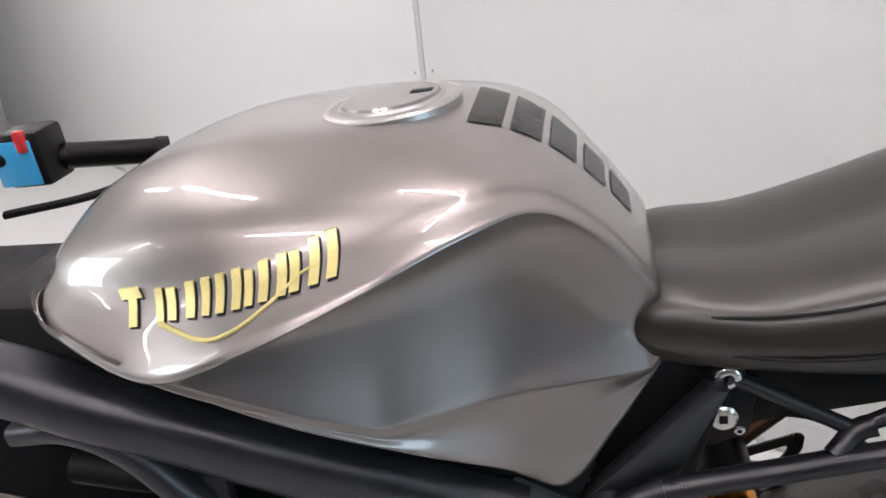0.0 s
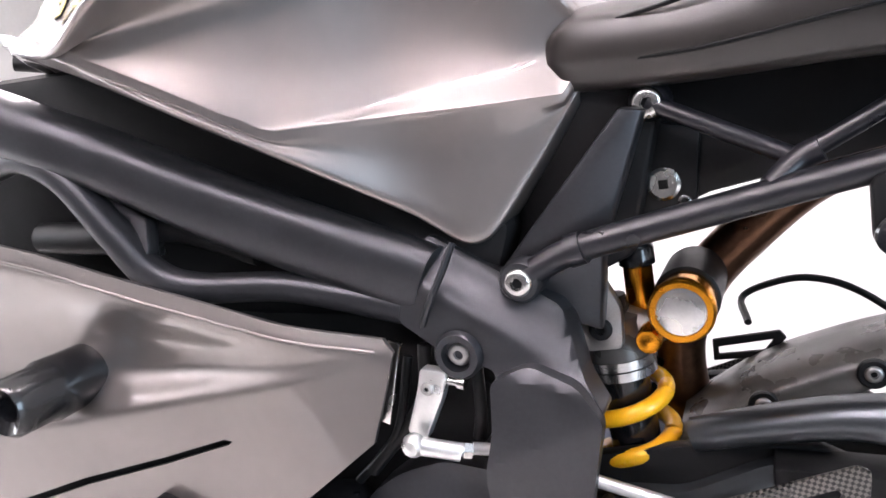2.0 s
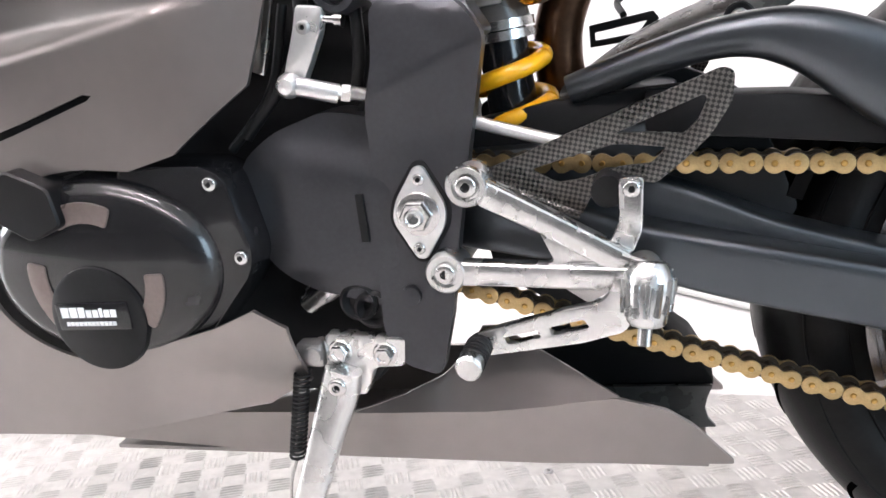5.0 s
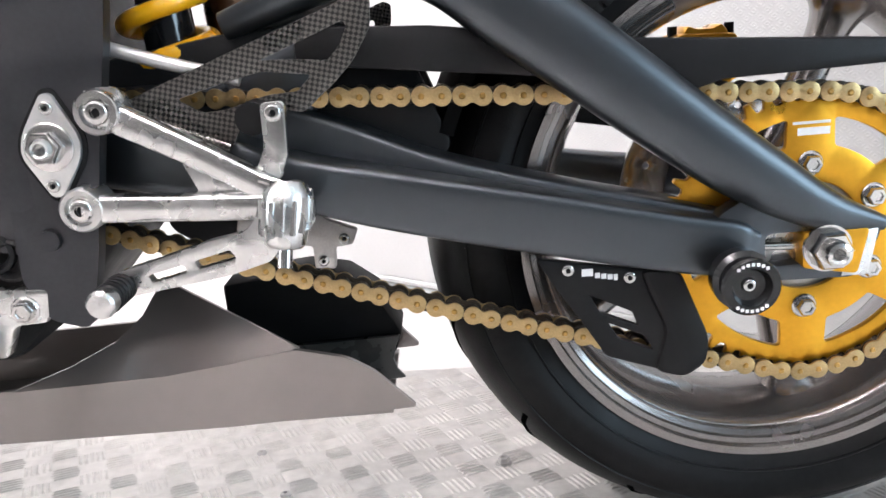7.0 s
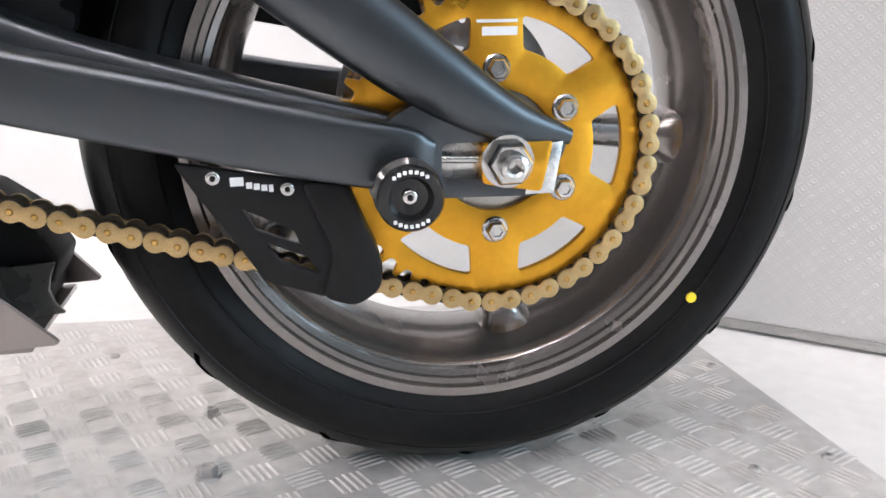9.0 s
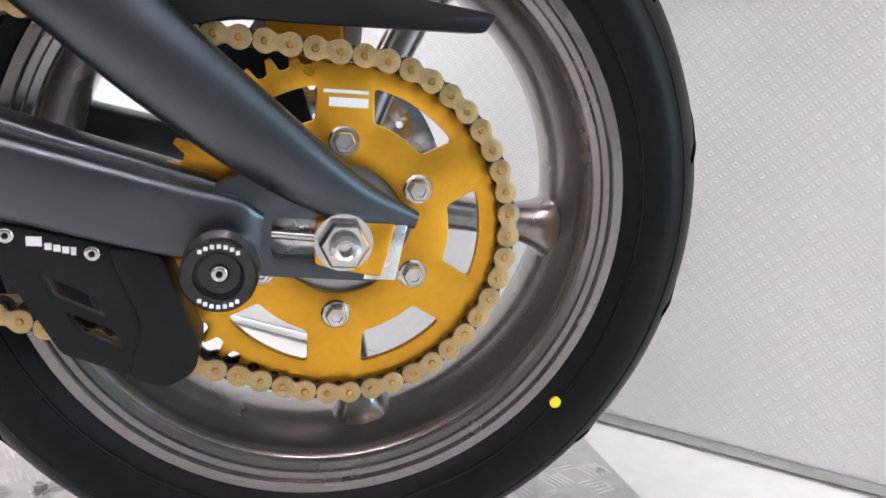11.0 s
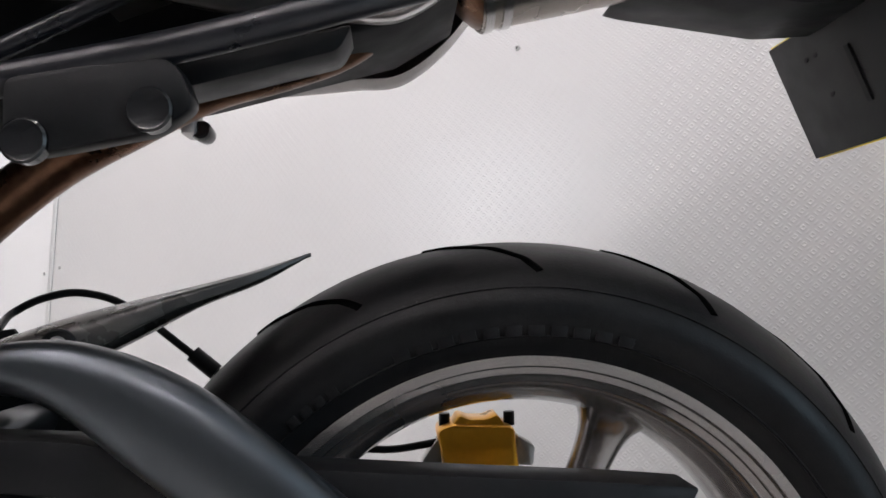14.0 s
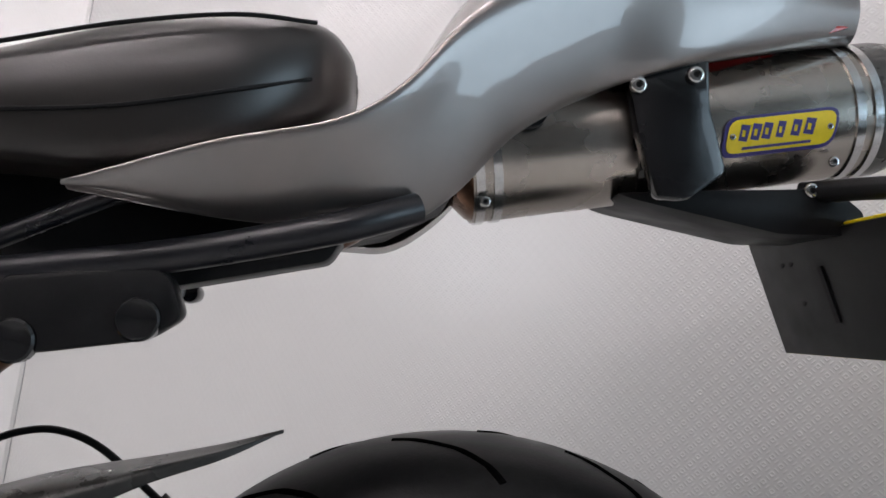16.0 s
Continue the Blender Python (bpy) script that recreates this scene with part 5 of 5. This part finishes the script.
# ---- exhaust and tail ----
def exhaust():
    e = tagged(new("exhaust"), "titanium undertail silencer with heat-tinted pipe")
    e.parent = bike
    part("riser_pipe", hose([(-0.40, 0.05, 0.06), (-0.455, 0.04, 0.12), (-0.476, 0.03, 0.185), (-0.478, 0.03, 0.25), (-0.452, 0.03, 0.307), (-0.412, 0.03, 0.347), (-0.36, 0.03, 0.387), (-0.30, 0.015, 0.414), (-0.235, 0.0, 0.440), (-0.18, 0.0, 0.455), (-0.135, 0.0, 0.470), (-0.105, 0.0, 0.490), (-0.080, 0.0, 0.513), (-0.045, 0.0, 0.536)], 0.0245, 90, 24, 0.0165), PIPE, e)
    d = Vector((0.98, 0, 0.2)).normalized()
    f = Vector((-0.050, 0.0, 0.5365))
    part("inlet_cone", lathe([(-0.002, 0.022), (0.004, 0.040), (0.014, 0.052), (0.018, 0.054)], f, d, 40), PIPE, e, "heat-tinted inlet cone")
    part("sleeve", lathe([(0.018, 0.0535), (0.018, 0.056), (0.35, 0.056), (0.35, 0.05)], f, d, 64), CAN, e, "brushed titanium sleeve")
    for a, b in ((0.020, 0.027), (0.034, 0.041), (0.328, 0.335), (0.343, 0.350)):
        part("band", lathe([(a, 0.0555), (a, 0.0578), (b, 0.0578), (b, 0.0555)], f, d, 64), STEEL, e, "riveted steel band")
    cap = lathe([(0.348, 0.0565), (0.365, 0.057), (0.378, 0.053), (0.382, 0.045), (0.372, 0.036), (0.36, 0.034)], f, d, 56)
    for v in cap.verts:
        along = (v.co - f).dot(d)
        v.co += d * 0.25 * max(0, along - 0.355) * (v.co.z - f.z) / 0.05
    part("end_cap", cap, HUG, e, "dark end cap")
    for x, z in ((-0.016, 0.497), (0.262, 0.552), (0.275, 0.600)):
        bolt(x, -0.043, z, 0.0045, e, STEEL)
    part("spring_loop", ring_profile([(-0.004, 0.009), (0.004, 0.009), (0.004, 0.014), (-0.004, 0.014)], (0.010, -0.064, 0.566), 24), BLACK, e)
    st = part("hanger_strap", join(lathe([(0.148, 0.0555), (0.148, 0.060), (0.188, 0.060), (0.188, 0.0555)], f, d, 48), prism(rounded([(0.080, 0.606), (0.145, 0.621), (0.147, 0.581), (0.162, 0.530), (0.133, 0.506), (0.108, 0.506), (0.092, 0.554)], 0.006), -0.072, -0.058, 0.003)), GLOSS, e, "black silencer hanger")
    for x, z in ((0.090, 0.590), (0.134, 0.602)):
        bolt(x, -0.072, z, 0.0068, st, STEEL)
    # maker's plate on the silencer, following its round side
    cx, cz = 0.212, 0.5695
    slope = 0.2

    def wrap(x, z):
        dz = (z - (0.5365 + (x + 0.05) * 0.204)) * 0.98
        return -math.sqrt(max(1e-6, 0.0565 ** 2 - min(dz, 0.056) ** 2))

    def plate(w, h, r):
        return rounded([(cx + sx * w, cz + sz * h + slope * sx * w) for sx, sz in ((-1, -1), (1, -1), (1, 1), (-1, 1))], r)

    bg = part("badge", panel(plate(0.046, 0.0150, 0.010), -0.0018, 0.0008, wrap, (), 0.006), NAVY, e, "navy-edged yellow badge with dark bars")
    part("badge_face", panel(plate(0.0435, 0.0125, 0.009), -0.0026, -0.0005, wrap, (), 0.006), BADGE, bg)
    for k, (s, w) in enumerate(((-0.031, 0.007), (-0.0215, 0.007), (-0.0125, 0.007), (-0.0015, 0.006), (0.011, 0.007), (0.022, 0.008))):
        o = [(cx + s - w / 2, cz + slope * s - 0.004), (cx + s + w / 2, cz + slope * s - 0.004), (cx + s + w / 2 + 0.001, cz + slope * s + 0.008), (cx + s - w / 2 + 0.001, cz + slope * s + 0.008)]
        hole = [[(cx + s - w * 0.2, cz + slope * s - 0.001), (cx + s + w * 0.22, cz + slope * s - 0.001), (cx + s + w * 0.22, cz + slope * s + 0.004), (cx + s - w * 0.2, cz + slope * s + 0.004)]]
        part("bar", panel(o, -0.0031, -0.0022, wrap, hole, 0.006), NAVY, bg)
    part("thin_bar", panel([(cx - 0.030, cz - 0.0145), (cx + 0.026, cz - 0.0033), (cx + 0.026, cz - 0.0053), (cx - 0.030, cz - 0.0165)], -0.0031, -0.0022, wrap, (), 0.006), NAVY, bg)
    for s in (-0.0395, 0.0395):
        bolt(cx + s, wrap(cx + s, cz + slope * s) - 0.002, cz + slope * s, 0.0026, bg, STEEL)


exhaust()


def tail_end():
    t = tagged(new("plate_holder"), "black tail bracket carrying the registration plate")
    t.parent = bike
    part("bracket", prism(rounded([(0.085, 0.512), (0.10, 0.508), (0.219, 0.490), (0.285, 0.494), (0.288, 0.512), (0.262, 0.530), (0.16, 0.520)], 0.006), -0.045, 0.045, 0.003), BLACK, t)
    q = pose(0.288, 0, 0.455, 0, -22, 0)
    bm = box(-0.003, 0.0015, -0.112, 0.112, -0.062, 0.050, 0.001)
    bm.transform(q)
    part("back_plate", bm, BLACK, t, "black plastic backing plate")
    bm = box(0.0016, 0.005, -0.1145, 0.1145, -0.064, 0.052, 0.001)
    bm.transform(q)
    part("registration_plate", bm, BADGE, t, "yellow registration plate seen from behind")
    for y, z0, z1, w in ((0.0, -0.03, 0.02, 0.003),):
        bm = box(-0.005, -0.003, y - w, y + w, z0, z1, 0)
        bm.transform(q)
        part("stiffener", bm, DARK, t)
    for y, z in ((0.045, 0.025), (0.06, 0.025), (0.045, -0.012)):
        bm = lathe([(0, 0.003), (0.0006, 0.003), (0.0006, 0)], q @ Vector((-0.003, y, z)), (-1, 0, 0), 10)
        part("rivet", bm, DARK, t)
    ind = part("indicator_stalk", hose([(0.243, -0.03, 0.527), (0.27, -0.065, 0.527), (0.295, -0.095, 0.526)], 0.009, 10, 14), BLACK, t)
    part("indicator_body", sweep([(0.292, -0.10, 0.524, 0.008, 0.006), (0.302, -0.105, 0.524, 0.018, 0.016), (0.335, -0.115, 0.526, 0.020, 0.020), (0.365, -0.12, 0.528, 0.014, 0.012)], 20, 18), BLACK, ind, "black indicator housing")
    bolt(0.243, -0.044, 0.527, 0.0062, t, STEEL)
    part("tail_light", prism(rounded([(0.11, 0.615), (0.215, 0.640), (0.27, 0.662), (0.20, 0.660), (0.13, 0.636)], 0.004), -0.05, 0.05, 0.003), RED, bike, "red tail lamp lens under the tail")


tail_end()


# ---- rear brake ----
def brake():
    b = tagged(new("rear_brake"), "gold caliper on a drilled rear disc")
    b.parent = bike
    holes = [arc(0, 0, 0.062, 0, 350, 36)] + [arc(0.087 * math.cos(a), 0.087 * math.sin(a), 0.0035, 0, 315, 8) for a in (radians(20 * k) for k in range(18))]
    part("disc", prism(arc(0, 0, 0.11, 0, 357, 120), 0.096, 0.101, 0.0005, holes), STEEL, b, "drilled steel disc")
    cal = part("caliper", prism(rounded([(-0.060, 0.158), (-0.048, 0.163), (0.008, 0.160), (0.012, 0.118), (-0.02, 0.098), (-0.052, 0.115)], 0.006), 0.078, 0.128, 0.004), GOLD, b, "gold anodised caliper")
    part("bridge", prism(rounded([(-0.047, 0.160), (-0.040, 0.170), (-0.030, 0.166), (-0.016, 0.166), (-0.006, 0.170), (0.001, 0.160), (0.001, 0.145), (-0.047, 0.145)], 0.003), 0.084, 0.122, 0.002), GOLD, cal)
    part("pad_carrier", prism(rounded([(-0.074, 0.128), (-0.058, 0.150), (-0.054, 0.118), (-0.066, 0.108)], 0.004), 0.092, 0.112, 0.002), CAST, cal, "grey cast carrier lug")
    part("pad_carrier", prism(rounded([(0.012, 0.150), (0.028, 0.140), (0.026, 0.122), (0.010, 0.124)], 0.004), 0.092, 0.112, 0.002), CAST, cal, "grey cast carrier lug")
    for x in (-0.052, 0.006):
        bm = lathe([(-0.006, 0.0), (-0.006, 0.005), (0.006, 0.005), (0.006, 0)], (x, 0.1, 0.164), (0, 0, 1), 10)
        part("bleed_nipple", bm, BLACK, cal)
    part("brake_hose", hose([(-0.42, 0.06, 0.255), (-0.426, 0.1, 0.268), (-0.398, 0.1, 0.281), (-0.364, 0.1, 0.284), (-0.324, 0.1, 0.269), (-0.263, 0.1, 0.221), (-0.17, 0.1, 0.155), (-0.11, 0.1, 0.140), (-0.055, 0.1, 0.145)], 0.0035, 70, 10), BLACK, b, "black brake hose")
    part("hose_clip", hose([(-0.272, 0.1, 0.229), (-0.252, 0.1, 0.212)], 0.0075, 5, 12), BLACK, b)
    part("torque_arm", prism(rounded([(-0.21, 0.125), (-0.04, 0.13), (0.0, 0.02), (-0.03, 0.0), (-0.08, 0.07), (-0.21, 0.095)], 0.01), 0.07, 0.085, 0.003), BLACK, b, "black caliper carrier")
    bolt(-0.200, 0.068, 0.111, 0.008, b, STEEL, hexed=True)


brake()
far = part("far_swingarm", sweep([(-0.58, 0.10, 0.13, 0.03, 0.02), (-0.42, 0.125, 0.09, 0.024, 0.018), (-0.2, 0.128, 0.035, 0.022, 0.016), (0.03, 0.128, 0.0, 0.022, 0.014)], 40, 18, 3), ARM, bike, "dark grey far side swingarm leg")


# ---- side stand and handlebar ----
def side_stand():
    s = tagged(new("side_stand"), "bright alloy side stand with return spring")
    s.parent = bike
    br = part("bracket", prism(rounded([(-0.674, 0.030), (-0.600, 0.026), (-0.604, -0.001), (-0.632, -0.002), (-0.642, -0.028), (-0.668, -0.026), (-0.676, 0.004)], 0.006), -0.168, -0.155, 0.002), ALLOY, s)
    bolt(-0.660, -0.168, 0.014, 0.008, br, STEEL, hexed=True), bolt(-0.620, -0.168, 0.011, 0.008, br, STEEL, hexed=True)
    leg = part("leg", sweep([(-0.655, -0.178, 0.002, 0.016, 0.010), (-0.662, -0.181, -0.02, 0.017, 0.010), (-0.677, -0.192, -0.06, 0.0145, 0.010), (-0.706, -0.215, -0.143, 0.0125, 0.009), (-0.745, -0.246, -0.250, 0.011, 0.008)], 30, 18, 3), ALLOY, s)
    bolt(-0.659, -0.187, -0.010, 0.0085, leg, STEEL)
    part("foot", prism(rounded([(-0.775, -0.250), (-0.72, -0.252), (-0.722, -0.262), (-0.775, -0.260)], 0.003), -0.272, -0.232, 0.002), ALLOY, s)
    helix = []
    for k in range(240):
        t = k / 239
        a = 2 * math.pi * 20 * t
        helix.append((-0.694 - 0.012 * t + 0.0065 * math.cos(a), -0.178 - 0.014 * t + 0.0065 * math.sin(a), 0.0 - 0.075 * t))
    part("return_spring", hose(helix, 0.0014, 480, 6), DARK, s, "dark coil return spring")
    part("spring_hook", hose([(-0.706, -0.192, -0.075), (-0.714, -0.198, -0.10), (-0.716, -0.202, -0.135), (-0.70, -0.208, -0.142)], 0.0014, 14, 6), STEEL, s)
    part("switch", join(box(-0.700, -0.676, -0.172, -0.155, 0.0, 0.022, 0.003), lathe([(0.15, 0.008), (0.176, 0.008), (0.176, 0)], (-0.684, 0, 0.012), n=16)), CAST, s)


side_stand()


def handlebar():
    h = tagged(new("handlebar"), "right clip-on handlebar with blue and red switchgear")
    h.parent = bike
    h.location = (-0.02, 0, 0.062)
    part("bar_grip", hose([(-1.235, 0.27, 0.552), (-1.14, 0.335, 0.528)], 0.0175, 10, 18), RUBBER, h, "black rubber grip")
    part("bar_end", hose([(-1.142, 0.334, 0.5285), (-1.128, 0.344, 0.525)], 0.0195, 4, 18), BLACK, h)
    part("inner_bar", hose([(-1.38, 0.17, 0.59), (-1.235, 0.27, 0.552)], 0.012, 4, 14), BLACK, h)
    sw = part("switch_block", box(-1.30, -1.235, 0.225, 0.285, 0.525, 0.600, 0.008), BLACK, h)
    part("sticker", box(-1.305, -1.245, 0.2205, 0.2245, 0.530, 0.590, 0.003), BLUE, sw, "blue sticker")
    part("kill_switch", box(-1.262, -1.248, 0.215, 0.2265, 0.575, 0.604, 0.003), RED, sw, "red stop switch")
    part("brake_lever", sweep([(-1.30, 0.2, 0.50, 0.006, 0.006), (-1.22, 0.27, 0.492, 0.006, 0.006), (-1.15, 0.33, 0.497, 0.007, 0.006)], 14, 12), BLACK, h)
    part("fork_leg", lathe([(-0.35, 0.025), (0.08, 0.025), (0.08, 0)], (-1.32, -0.10, 0.50), (0.35, 0, 1), 24), BLACK, h)


handlebar()
